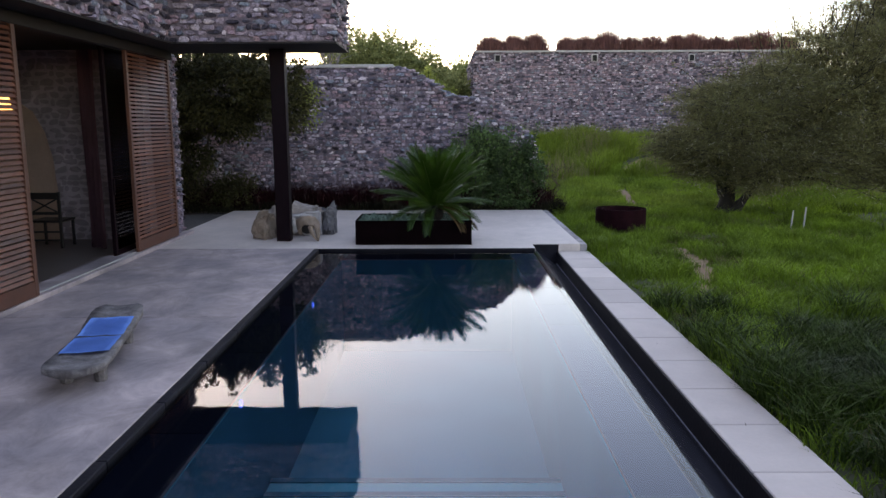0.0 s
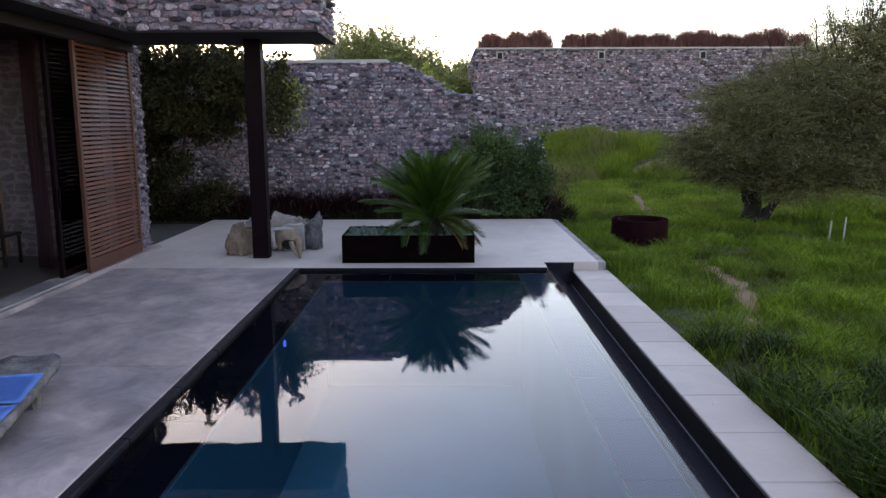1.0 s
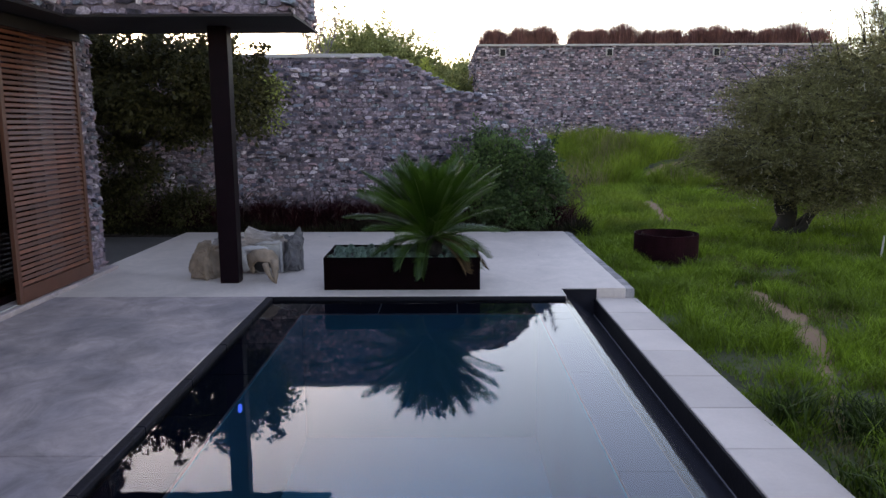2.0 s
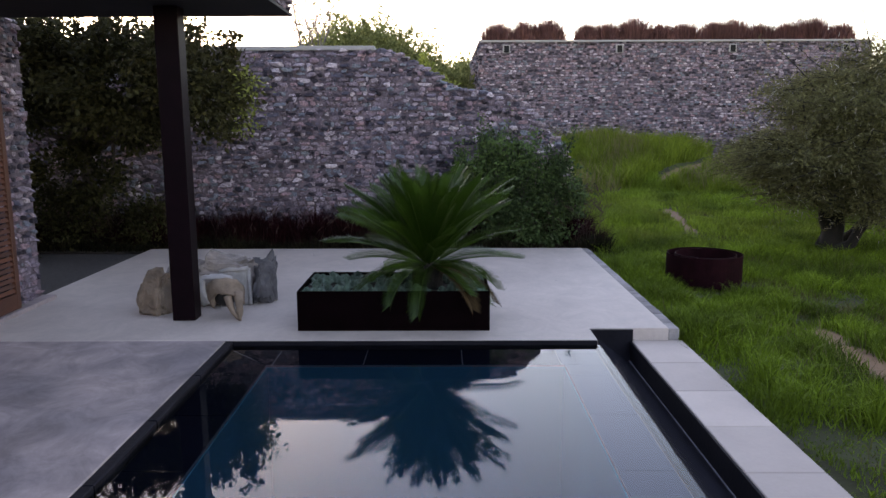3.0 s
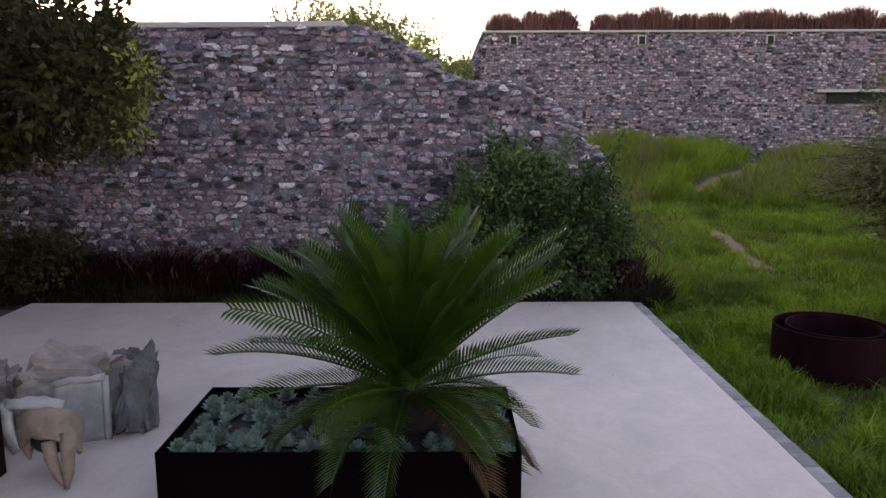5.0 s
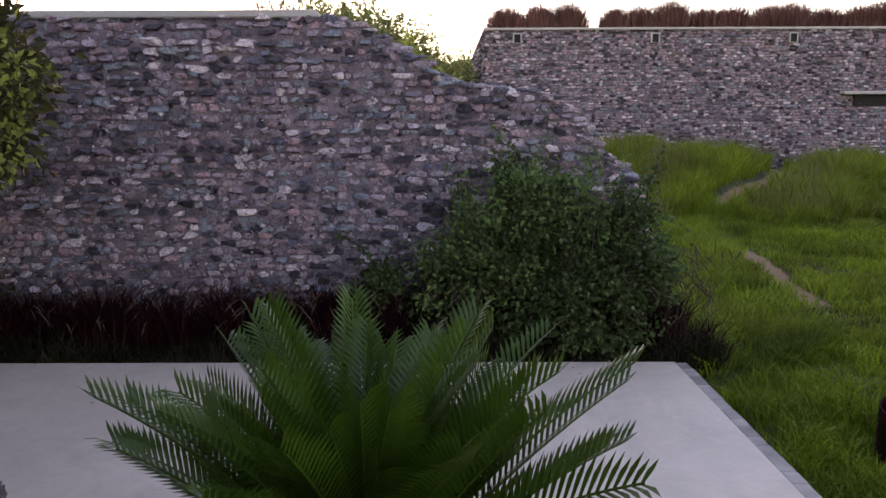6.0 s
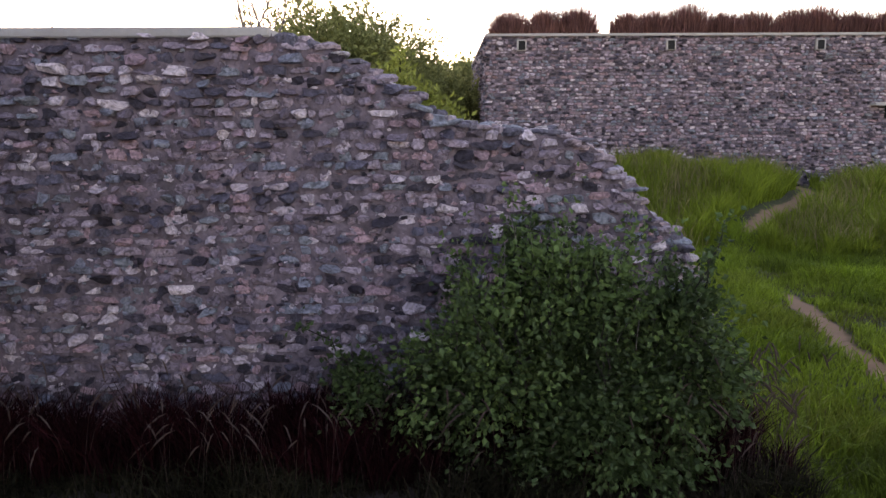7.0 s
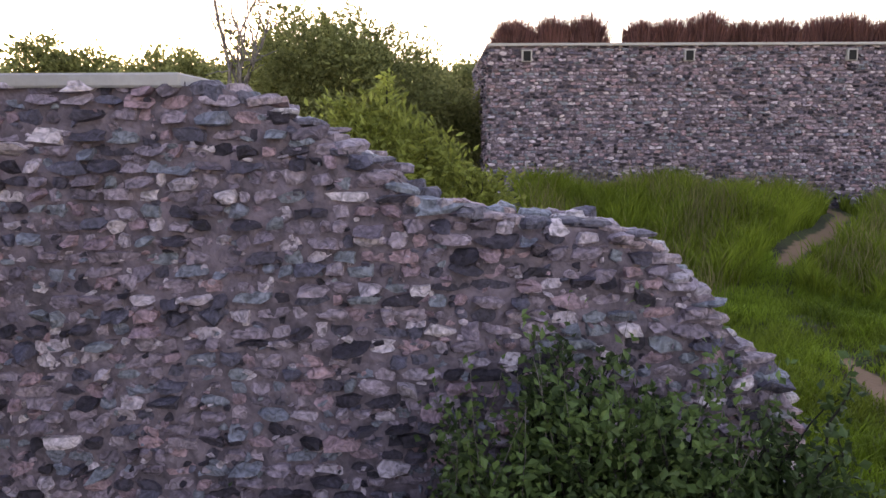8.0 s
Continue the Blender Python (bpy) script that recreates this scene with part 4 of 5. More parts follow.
def tree(name, base, lobes, clumps, per, spread, size, leaf, label, category, seed, trunk=0.12, limbs=18, slim=0.5, flat=0.0, low=-1.0, twigs=0, hollow=0.45, whips=0, whip=0.9, thorns=0, fork_h=0.45, bark="bark", sprays=0, stems=()):
    """A tree or shrub: trunk and limbs in one part, a crown of several uneven lobes of leaf clumps in another."""
    r = np.random.default_rng(seed)
    t = thing(name, base, label, category)
    vol = np.array([np.prod(q) ** 0.75 for _, q in lobes])
    cs, h = [], Heap()
    for (ce, ra), v in zip(lobes, vol / vol.sum()):
        c, g = crown(ce, ra, max(4, int(clumps * v)), per, spread, size, r, slim, flat, low, hollow)
        cs.append(c)
        h.add(*g)
    c = np.concatenate(cs)
    w = Heap()
    mid = c.mean(0)
    fork = np.array(base) + (mid - np.array(base)) * np.array([0.05, 0.05, fork_h])
    w.add(*tube(curve(base, fork, 0, 6, r, trunk * 0.15), np.linspace(trunk * 1.15, trunk * 0.7, 6), 10))
    for k, p in enumerate(stems):
        foot = np.array(base) + [0.16 * math.cos(k * 2.4), 0.16 * math.sin(k * 2.4), 0]
        w.add(*tube(curve(foot, p, 0.12, 9, r, 0.05), np.linspace(trunk * 0.5, trunk * 0.25, 9), 9))
    for k, p in enumerate(c[r.permutation(len(c))[:limbs]]):
        w.add(*tube(curve(fork, p, 0.15, 8, r, 0.05), np.linspace(trunk * (0.6 if k < 7 else 0.25), min(0.008, trunk * 0.06), 8), 5))
    for _ in range(twigs):
        p = c[r.integers(len(c))]
        d = r.normal(size=3) * spread * 2.0 * np.array([1, 1, 1 - flat])
        w.add(*tube(curve(p, p + d, 0.03, 4, r, 0.02), np.linspace(0.010, 0.003, 4), 3))
    tops = c[np.argsort(-c[:, 2] + r.normal(0, 0.35, len(c)))]
    for k in range(whips):
        p = tops[r.integers(max(4, len(tops) // 4))]
        d = (p - mid) * 0.25 + r.normal(size=3) * 0.22 + np.array([0, 0, r.uniform(0.5, 1.1)])
        P = curve(p, p + d / np.linalg.norm(d) * whip * r.uniform(0.5, 1.3), 0.08, 7, r, 0.02)
        w.add(*tube(P, np.linspace(0.011, 0.003, 7), 4))
        q = np.repeat(P[1:], 9, axis=0)
        h.add(*leaves(q + r.normal(size=q.shape) * 0.035, size * 0.9, r, 0.0, slim))
    for k in range(sprays):
        i = r.integers(len(c))
        p = c[i]
        d = np.array([p[0] - mid[0], p[1] - mid[1], 0.0])
        d = d / (np.linalg.norm(d) + 1e-6) + r.normal(size=3) * np.array([0.7, 0.7, 0.16])
        P = curve(p, p + d / np.linalg.norm(d) * r.uniform(0.4, 0.95), 0.06, 7, r, 0.015)
        w.add(*tube(P, np.linspace(0.008, 0.002, 7), 3))
        q = np.repeat(P[1:], 12, axis=0)
        h.add(*leaves(q + r.normal(size=q.shape) * np.array([0.05, 0.05, 0.018]), size * 0.8, r, 0.0, slim))
    part("crown", h.mesh("crown"), leaf, t)
    part("trunk", w.mesh("trunk", True), bark, t)
    if thorns:
        th = Heap()
        for k in range(thorns):
            p = c[r.integers(len(c))] + r.normal(size=3) * spread
            d = r.normal(size=3)
            d /= np.linalg.norm(d)
            th.add(*tube([p, p + d * r.uniform(0.07, 0.14)], [0.005, 0.0015], 3))
        tagged(part("thorn_growth", th.mesh("thorn_growth"), "thorn", t, "long pale thorns"), kind="stuff")
    return t


# shrubby tree by the house corner, in front of the ruined wall
corner_tree = tree("tree", (-6.35, 18.55, -0.15), [((-4.9, 16.9, 2.85), (1.75, 1.35, 0.88)), ((-3.5, 16.1, 2.55), (0.78, 0.8, 0.72)), ((-7.0, 17.4, 2.85), (1.8, 1.3, 0.95)), ((-5.3, 17.7, 2.2), (1.1, 0.7, 0.55)), ((-6.4, 18.2, 1.3), (1.3, 0.5, 0.55)), ((-5.4, 16.8, 3.36), (1.7, 1.0, 0.34)), ((-4.0, 16.4, 3.2), (0.7, 0.6, 0.4))],
     290, 105, 0.13, 0.10, "dark_leaf", "broad dark-leaved small tree growing against the rubble wall", "tree", 21, 0.09, 46, 0.6, whips=34, whip=0.5, fork_h=0.62, bark="brown_bark", stems=((-6.6, 18.3, 2.3), (-5.4, 17.8, 2.2)))
rl = np.random.default_rng(88)
# sunlit leaves at the crown's edge, lit by their brighter colour
h = Heap()
for ce, ra in (((-2.75, 15.7, 2.2), (0.17, 0.25, 0.16)), ((-2.72, 15.8, 2.7), (0.15, 0.2, 0.12))):
    h.add(*crown(ce, ra, 5, 22, 0.08, 0.065, rl, 0.6)[1])
part("young_leaves", h.mesh("young_leaves"), "lit_leaf", corner_tree, "yellow-green leaves with sunlight put into their bright colour")
for k, (px, py, rad, hh) in enumerate(((-6.6, 18.45, 0.8, 0.75), (-5.3, 18.6, 0.7, 0.55), (-7.8, 17.6, 1.0, 0.9))):
    tree("shrub", (px, py, -0.12), [((px, py, hh * 0.6), (rad, 0.5, hh))], 70, 60, 0.12, 0.08, "dark_leaf", "low dark shrub in the bed by the wall", "shrub", 60 + k, 0.03, 10, 0.5)
# thorn tree on the meadow
tree("thorn_tree", (7.05, 18.8, -0.2), [((6.1, 18.3, 1.5), (1.15, 1.2, 0.58)), ((6.5, 18.4, 0.95), (0.75, 0.8, 0.42)), ((7.7, 18.1, 0.8), (1.0, 0.8, 0.55)), ((6.65, 18.1, 2.45), (1.1, 1.3, 0.6)), ((6.9, 18.0, 2.3), (1.2, 1.2, 0.7)), ((5.95, 18.2, 1.55), (1.0, 1.0, 0.5)), ((7.2, 18.0, 1.6), (1.0, 1.0, 0.7)), ((7.5, 18.2, 1.55), (1.15, 1.1, 0.80)), ((7.9, 17.9, 2.8), (1.5, 1.5, 0.9)), ((8.8, 17.8, 1.40), (1.7, 1.4, 1.05)),
     ((9.4, 17.9, 3.5), (1.5, 1.6, 1.1)), ((9.9, 17.7, 2.2), (1.7, 1.5, 1.25)), ((10.6, 17.9, 4.4), (1.6, 1.6, 1.2)), ((10.9, 18.2, 1.2), (1.7, 1.4, 1.05)), ((11.8, 18.4, 3.0), (1.8, 1.8, 1.9))],
     5600, 54, 0.25, 0.07, "acacia", "spreading grey-green thorn tree on the meadow", "tree", 22, 0.20, 70, 0.26, flat=0.6, twigs=1300, whips=330, whip=1.3, thorns=7000, fork_h=0.3, hollow=0.25, sprays=3000, stems=((6.1, 18.4, 1.6), (7.4, 18.3, 1.7), (8.6, 17.9, 1.5), (9.8, 17.9, 2.4)))
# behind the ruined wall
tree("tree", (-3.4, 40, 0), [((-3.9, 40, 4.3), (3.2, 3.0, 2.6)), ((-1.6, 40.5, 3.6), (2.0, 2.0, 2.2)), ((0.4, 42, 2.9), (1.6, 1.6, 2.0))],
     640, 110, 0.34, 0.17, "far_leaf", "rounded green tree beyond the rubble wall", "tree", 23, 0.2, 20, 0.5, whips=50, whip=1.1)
tree("shrub", (-0.45, 24.3, -0.15), [((-0.70, 24.3, 2.4), (0.95, 0.9, 1.3)), ((0.25, 24.6, 1.9), (0.85, 0.8, 1.15))], 190, 90, 0.15, 0.12, "lit_leaf",
     "bright yellow-green shrub just beyond the wall", "shrub", 24, 0.06, 14, 0.4, whips=25, whip=0.4)
bare = thing("bare_tree", (-5.5, 35.5, -0.1), "thin nearly bare young tree", "tree")
rb = np.random.default_rng(25)
w, h = Heap(), Heap()
w.add(*tube(curve((-5.5, 35.5, -0.1), (-5.35, 35.5, 4.2), 0, 7, rb, 0.04), np.linspace(0.075, 0.045, 7), 8))
for k in range(13):
    a = k * 2.4
    foot = np.array([-5.35, 35.5, rb.uniform(3.2, 4.3)])
    tip = foot + [math.cos(a) * rb.uniform(0.4, 1.5), math.sin(a) * rb.uniform(0.3, 1.0), rb.uniform(2.6, 4.6)]
    P = curve(foot, tip, -0.15, 9, rb, 0.07)
    w.add(*tube(P, np.linspace(0.036, 0.012, 9), 5))
    for m in range(9):
        p = P[rb.integers(3, 9)]
        q = p + rb.normal(size=3) * [0.32, 0.32, 0.2] + [0, 0, 0.3]
        T = curve(p, q, 0.03, 5, rb, 0.03)
        w.add(*tube(T, np.linspace(0.018, 0.009, 5), 4))
        h.add(*leaves(np.repeat(T[2:], 3, axis=0) + rb.normal(size=(9, 3)) * 0.06, 0.075, rb, 0.1, 0.5))
part("trunk", w.mesh("trunk", True), "old_wood", bare)
part("crown", h.mesh("crown"), "lit_leaf", bare)

# shrub at the broken end of the wall
end_shrub = tree("shrub", (1.1, 18.65, -0.15), [((0.85, 18.55, 0.75), (1.2, 0.5, 0.8)), ((1.05, 18.72, 1.25), (0.70, 0.32, 0.46)), ((1.9, 18.55, 0.85), (0.75, 0.45, 0.75)), ((-0.2, 18.75, 0.55), (0.7, 0.3, 0.5)), ((1.4, 18.4, 0.4), (1.1, 0.4, 0.5))],
     215, 100, 0.095, 0.062, "bush", "dense dark green leafy shrub at the end of the wall", "shrub", 26, 0.03, 40, 0.72, whips=60, whip=0.55)


rl = np.random.default_rng(89)
# lighter leaves over the upper lobes, painted as if catching the light
h = Heap()
for ce, ra, k in (((1.1, 18.55, 1.4), (0.75, 0.36, 0.6), 50), ((1.9, 18.45, 0.95), (0.7, 0.4, 0.55), 36), ((0.4, 18.4, 0.85), (0.8, 0.35, 0.55), 40)):
    h.add(*crown(ce, ra, k, 34, 0.09, 0.06, rl, 0.7)[1])
w = Heap()
for k in range(34):                  # long thin shoots standing out of the top
    px, py = rl.uniform(0.2, 1.75), rl.uniform(18.35, 18.85)
    foot = np.array([px, py, 1.0])
    tip = foot + [rl.normal(0, 0.16), rl.normal(0, 0.06), rl.uniform(0.6, 1.45) * (1 - 0.35 * abs(px - 0.95))]
    P = curve(foot, tip, 0.0, 10, rl, 0.004)
    w.add(*tube(P, np.linspace(0.0042, 0.0015, 10), 4))
    q = np.repeat(P[3:], 4, axis=0)
    h.add(*leaves(q + rl.normal(size=q.shape) * 0.035, 0.058, rl, 0.0, 0.6))
part("young_leaves", h.mesh("young_leaves"), "bush_light", end_shrub, "brighter green leaves with the light on the shrub put into their colour")
tagged(part("shoot_growth", w.mesh("shoot_growth", True), "old_wood", end_shrub, "thin pale bare shoots"), kind="stuff")


def scatter(x0, x1, y0, y1, n, r):
    return r.uniform(x0, x1, n), r.uniform(y0, y1, n)


def sward(name, x, y, hgt, wid, lean, material, label, category, r, bend=0.35):
    P = np.stack([x, y, height(x, y) - 0.01], 1)
    h = Heap()
    h.add(*blades(P, hgt, wid, lean, r, bend))
    return tagged(part(name, h.mesh(name), material), label, category, kind="stuff")


rg = np.random.default_rng(31)
# meadow grass: denser near the terrace, thin on the path and under the tree
x, y = scatter(2.5, 9.5, 1.5, 20, 300000, rg)
ok = (worn(x, y) < rg.uniform(0.05, 0.9, len(x))) & (x < 2.6 + 0.62 * (y - 0.0) + 1.0) & (np.hypot(x - 3.75, y - 15.87) > 0.5)
tuft = 0.55 + 0.45 * np.sin(x * 2.3 + 1.7 * np.sin(y * 1.1)) * np.sin(y * 1.9 + 1.3 * np.sin(x * 0.8))
tuft = np.clip(tuft + 0.28 * np.sin(x * 6.1 + 2.1 * np.sin(y * 3.3)) * np.sin(y * 5.3 + 1.7 * np.sin(x * 2.9)), 0, 1.1)
ok &= tuft + rg.uniform(0, 0.8, len(x)) > 0.5
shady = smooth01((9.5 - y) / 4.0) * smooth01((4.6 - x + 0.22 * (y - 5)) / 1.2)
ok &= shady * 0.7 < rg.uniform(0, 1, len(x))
x, y, tuft = x[ok], y[ok], tuft[ok]
sward("grass", x, y, 0.035 + 0.21 * np.clip(tuft, 0, 1) ** 2, 0.010, 0.95, "grass", "uneven green meadow grass", "grass", rg)
tx, ty = scatter(2.7, 9.0, 2.5, 20, 420, rg)
ok = (worn(tx, ty) < 0.1) & (tx < 0.62 * ty + 3.2) & (np.hypot(tx - 3.75, ty - 15.87) > 0.75)
tx, ty = tx[ok], ty[ok]
spread = rg.uniform(0.06, 0.16, len(tx))
x = np.repeat(tx, 110) + rg.normal(size=len(tx) * 110) * np.repeat(spread, 110)
y = np.repeat(ty, 110) + rg.normal(size=len(tx) * 110) * np.repeat(spread, 110)
ok = x > 2.52
sward("grass_tufts", x[ok], y[ok], np.repeat(rg.uniform(0.16, 0.34, len(tx)), 110)[ok], 0.011, 1.25, "grass", "arching taller tufts of meadow grass", "grass", rg, 0.3)
# broad tufts beside the coping, coloured dark to stand in for self-shadowing
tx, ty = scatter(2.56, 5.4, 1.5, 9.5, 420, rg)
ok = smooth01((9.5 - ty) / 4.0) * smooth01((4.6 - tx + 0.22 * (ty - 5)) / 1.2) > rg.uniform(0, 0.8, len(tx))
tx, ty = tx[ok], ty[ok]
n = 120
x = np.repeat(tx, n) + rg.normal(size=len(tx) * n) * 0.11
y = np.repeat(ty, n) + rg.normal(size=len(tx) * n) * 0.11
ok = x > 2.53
sward("broad_grass", x[ok], y[ok], np.repeat(rg.uniform(0.18, 0.42, len(tx)), n)[ok], 0.015, 1.3, "shaded_grass", "broad-bladed grass arching beside the coping, its shade put into the colour", "grass", rg, 0.3)
x, y = scatter(2.5, 15, 19, 31, 110000, rg)
lush = 0.5 + 0.5 * np.sin(x * 1.9 + 1.6 * np.sin(y * 1.3)) * np.sin(y * 1.7 + 1.2 * np.sin(x * 0.9)) + 0.25 * np.sin(x * 5.3 + 2 * np.sin(y * 3.1)) * np.sin(y * 4.7)
ok = (worn(x, y) < rg.uniform(0.05, 0.9, len(x))) & (x < 0.62 * y + 2) & (lush + rg.uniform(0, 0.9, len(x)) > 0.5)
x, y, lush = x[ok], y[ok], lush[ok]
sward("grass", x, y, 0.08 + 0.22 * np.clip(lush, 0, 1), 0.018, 0.9, "far_grass", "green meadow grass farther off", "grass", rg)
x, y = scatter(2.2, 17.5, 28.4, 36.9, 95000, rg)
ok = (track_gap(x, y) > 0.42) & (y > 28.8 + 0.12 * (9 - x) + 0.6 * np.sin(x * 1.3))
x, y = x[ok], y[ok]
sward("tall_grass", x, y, 0.50 + 0.2 * np.sin(x * 1.7) * np.sin(y) + 0.2 * np.sin(x * 4.3 + 2 * np.sin(y * 1.6)) * np.sin(y * 3.1) + 0.16 * np.sin(x * 9.1 + 3 * np.sin(y * 2.3)), 0.03, 0.75, "tall_grass", "tall bright green grass on the bank", "grass", rg)
x, y = scatter(2.2, 17.5, 28.8, 36.6, 9000, rg)
ok = (track_gap(x, y) > 0.6) & (np.sin(x * 1.4 + 1.7 * np.sin(y * 0.9)) + rg.uniform(-0.8, 0.8, len(x)) > 0)
sward("grass_stalks", x[ok], y[ok], 0.92, 0.012, 0.5, "dry_grass", "thin pale flowering stalks above the bank grass", "grass", rg)
x, y = scatter(2.5, 22, -8, 31, 60000, rg)
ok = (worn(x, y) < 0.2) & ((x > 9) | (y < 3) | (x > 0.62 * y + 3))
sward("grass", x[ok], y[ok], 0.17, 0.016, 0.9, "grass", "meadow grass round about", "grass", rg)
# dry trodden grass on both sides of the path
x, y = scatter(2.6, 9.0, 6, 27, 60000, rg)
g = track_gap(x - 0.35, y)
ok = (g < 1.1 * rg.uniform(0.1, 1, len(x)) ** 0.7) & (worn(x, y) < 0.55) & (np.sin(x * 3.7 + 2 * np.sin(y * 1.9)) * np.sin(y * 2.9) > -0.35) & (np.hypot(x - 3.75, y - 15.87) > 0.6)
sward("trodden_grass", x[ok], y[ok], 0.13, 0.009, 1.4, "trodden", "short trodden brownish grass beside the path", "grass", rg, 0.3)
# clumps farther off
tx, ty = scatter(2.7, 14, 19, 29, 700, rg)
ok = (track_gap(tx, ty) > 0.6) & (tx < 0.62 * ty + 2) & (np.sin(tx * 0.9 + 1.3 * np.sin(ty * 0.5)) + rg.uniform(-0.7, 0.7, len(tx)) > 0)
tx, ty = tx[ok], ty[ok]
x = np.repeat(tx, 60) + rg.normal(size=len(tx) * 60) * 0.16
y = np.repeat(ty, 60) + rg.normal(size=len(tx) * 60) * 0.16
sward("grass_tufts", x, y, np.repeat(rg.uniform(0.2, 0.42, len(tx)), 60), 0.016, 1.1, "grass", "scattered taller clumps of meadow grass", "grass", rg, 0.3)
x, y = scatter(2.6, 8.0, 2, 18, 4000, rg)
ok = (x < 0.62 * y + 3) & (np.sin(x * 1.1 + y * 0.8) > 0.35)
sward("dry_grass", x[ok], y[ok], 0.22, 0.007, 0.9, "dry_grass", "scattered dry straw stalks in the meadow", "grass", rg)

# planting bed along the wall
bed = part("flower_bed", box(-9, 2.45, Y_BACK + 0.01, 19.1, -0.3, -0.06), "soil")
tagged(bed, "dark soil bed between terrace and wall", "planting bed", kind="structure")
tx, ty = scatter(-9, 2.75, 18.35, 19.0, 330, rg)
n = 75
x = np.repeat(tx, n) + rg.normal(size=len(tx) * n) * 0.05
y = np.clip(np.repeat(ty, n) + rg.normal(size=len(tx) * n) * 0.05, 18.2, 19.08)
h = Heap()
h.add(*blades(np.stack([x, y, np.full(len(x), -0.1)], 1), np.repeat(rg.uniform(0.36, 0.78, len(tx)), n), 0.014, 0.7, rg))
tagged(part("fountain_grass", h.mesh("fountain_grass"), "maroon"), "dark maroon fountain grass along the wall foot", "grass", kind="stuff")
x, y = scatter(-9, 2.9, 18.0, 18.45, 9000, rg)
ok = np.sin(x * 3.1 + 2 * np.sin(y * 4)) + rg.uniform(-0.6, 1.2, len(x)) > 0
x, y = x[ok], y[ok]
h = Heap()
h.add(*blades(np.stack([x, y, np.full(len(x), -0.1)], 1), 0.30 + 0.1 * np.sin(x * 2.7), 0.013, 1.2, rg, 0.3))
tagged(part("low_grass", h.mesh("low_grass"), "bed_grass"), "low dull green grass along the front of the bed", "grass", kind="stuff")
h = Heap()
for k in range(330):
    x0, y0 = (rg.uniform(-7, 2.9), rg.uniform(18.0, 18.9)) if k < 270 else (rg.uniform(2.15, 3.0), rg.uniform(18.1, 18.6))
    a = rg.uniform(0, 6.28)
    ht, ln = rg.uniform(0.22, 0.72) + (0.3 if k >= 270 else 0), rg.uniform(0.05, 0.22)
    tip = np.array([x0 + ln * math.cos(a), y0 + ln * math.sin(a) * 0.6, ht])
    h.add(*tube(curve((x0, y0, -0.05), tip, 0.08, 6), np.full(6, 0.0012), 3))
    pl_ = rg.uniform(0.09, 0.2)
    h.add(*tube([tip, tip + [0.25 * pl_ * math.cos(a), 0.1 * pl_, 0.3 * pl_], tip + [0.6 * pl_ * math.cos(a), 0.2 * pl_, 0.6 * pl_], tip + [0.95 * pl_ * math.cos(a), 0.3 * pl_, 0.72 * pl_]], [0.002, 0.008, 0.007, 0.001], 4))
tagged(part("seed_heads", h.mesh("seed_heads"), "plume"), "pale bristly seed heads above the grass", "grass", kind="stuff")

# grasses on the far roof
h = Heap()
cx0 = FAR_X0 + 0.75
for k in range(22):
    wide = (0.80, 0.72, 0.86, 0.62, 0.78)[k % 5]
    tall = (0.90, 0.96, 1.06, 0.86, 0.92, 1.16, 0.84)[k % 7]
    if cx0 + wide > FAR_X1:
        break
    m = 1500
    u = rg.normal(0, 0.42, m).clip(-1, 1)
    base = np.stack([cx0 + u * wide * 0.8, rg.uniform(37.45, 38.5, m), np.full(m, FAR_TOP + 0.02)], 1)
    V, q, tri = blades(base, tall * np.sqrt(np.clip(1.05 - u * u, 0.05, 1)) * rg.uniform(0.75, 1.0, m), 0.024, 0.35, rg)
    V = V.copy()
    V[:, 0] += np.repeat(u, 5) * (V[:, 2] - FAR_TOP) * 0.45 * wide
    h.add(V, q, tri)
    cx0 += wide * (1.42 if k != 2 else 1.9)
tagged(part("roof_grass", h.mesh("roof_grass"), "tuft"), "reddish brown grass hummocks growing along the roof edge", "grass", kind="stuff")

# far trees on the horizon
h = Heap()
for k in range(88):
    cxx, cyy = -150 + k * 3.2 + rg.uniform(-1, 1), rg.uniform(110, 140)
    up = 2.2 if -63 < cxx < -44 and k % 2 else 0.0
    _, (V, T1, T2) = crown((cxx, cyy, rg.uniform(6.0, 7.5) + up), (rg.uniform(4, 6), 3, rg.uniform(5.0, 6.2) + up * 0.5), 60, 60, 0.8, 0.75, rg)
    h.add(V, T1, T2)
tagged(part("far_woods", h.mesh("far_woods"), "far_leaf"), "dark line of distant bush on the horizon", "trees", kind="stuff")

# ---- planter with cycad ----
PX0, PX1, PY0, PY1, PZ = -1.56, 0.45, 12.755, 13.79, 0.425
pl = thing("planter", (-0.55, 13.27, 0), "long dark rusted steel planter box on the terrace", "planter")
part("side", box(PX0, PX1, PY0, PY0 + 0.012, 0, PZ, 0.002), "rust", pl)
part("side", box(PX0, PX1, PY1 - 0.012, PY1, 0, PZ, 0.002), "rust", pl)
part("side", box(PX0, PX0 + 0.012, PY0 + 0.0122, PY1 - 0.0122, 0, PZ, 0.002), "rust", pl)
part("side", box(PX1 - 0.012, PX1, PY0 + 0.0122, PY1 - 0.0122, 0, PZ, 0.002), "rust", pl)
part("soil", roughen(box(PX0 + 0.013, PX1 - 0.013, PY0 + 0.013, PY1 - 0.013, 0.005, PZ - 0.07), 0.004, 4), "soil", pl)

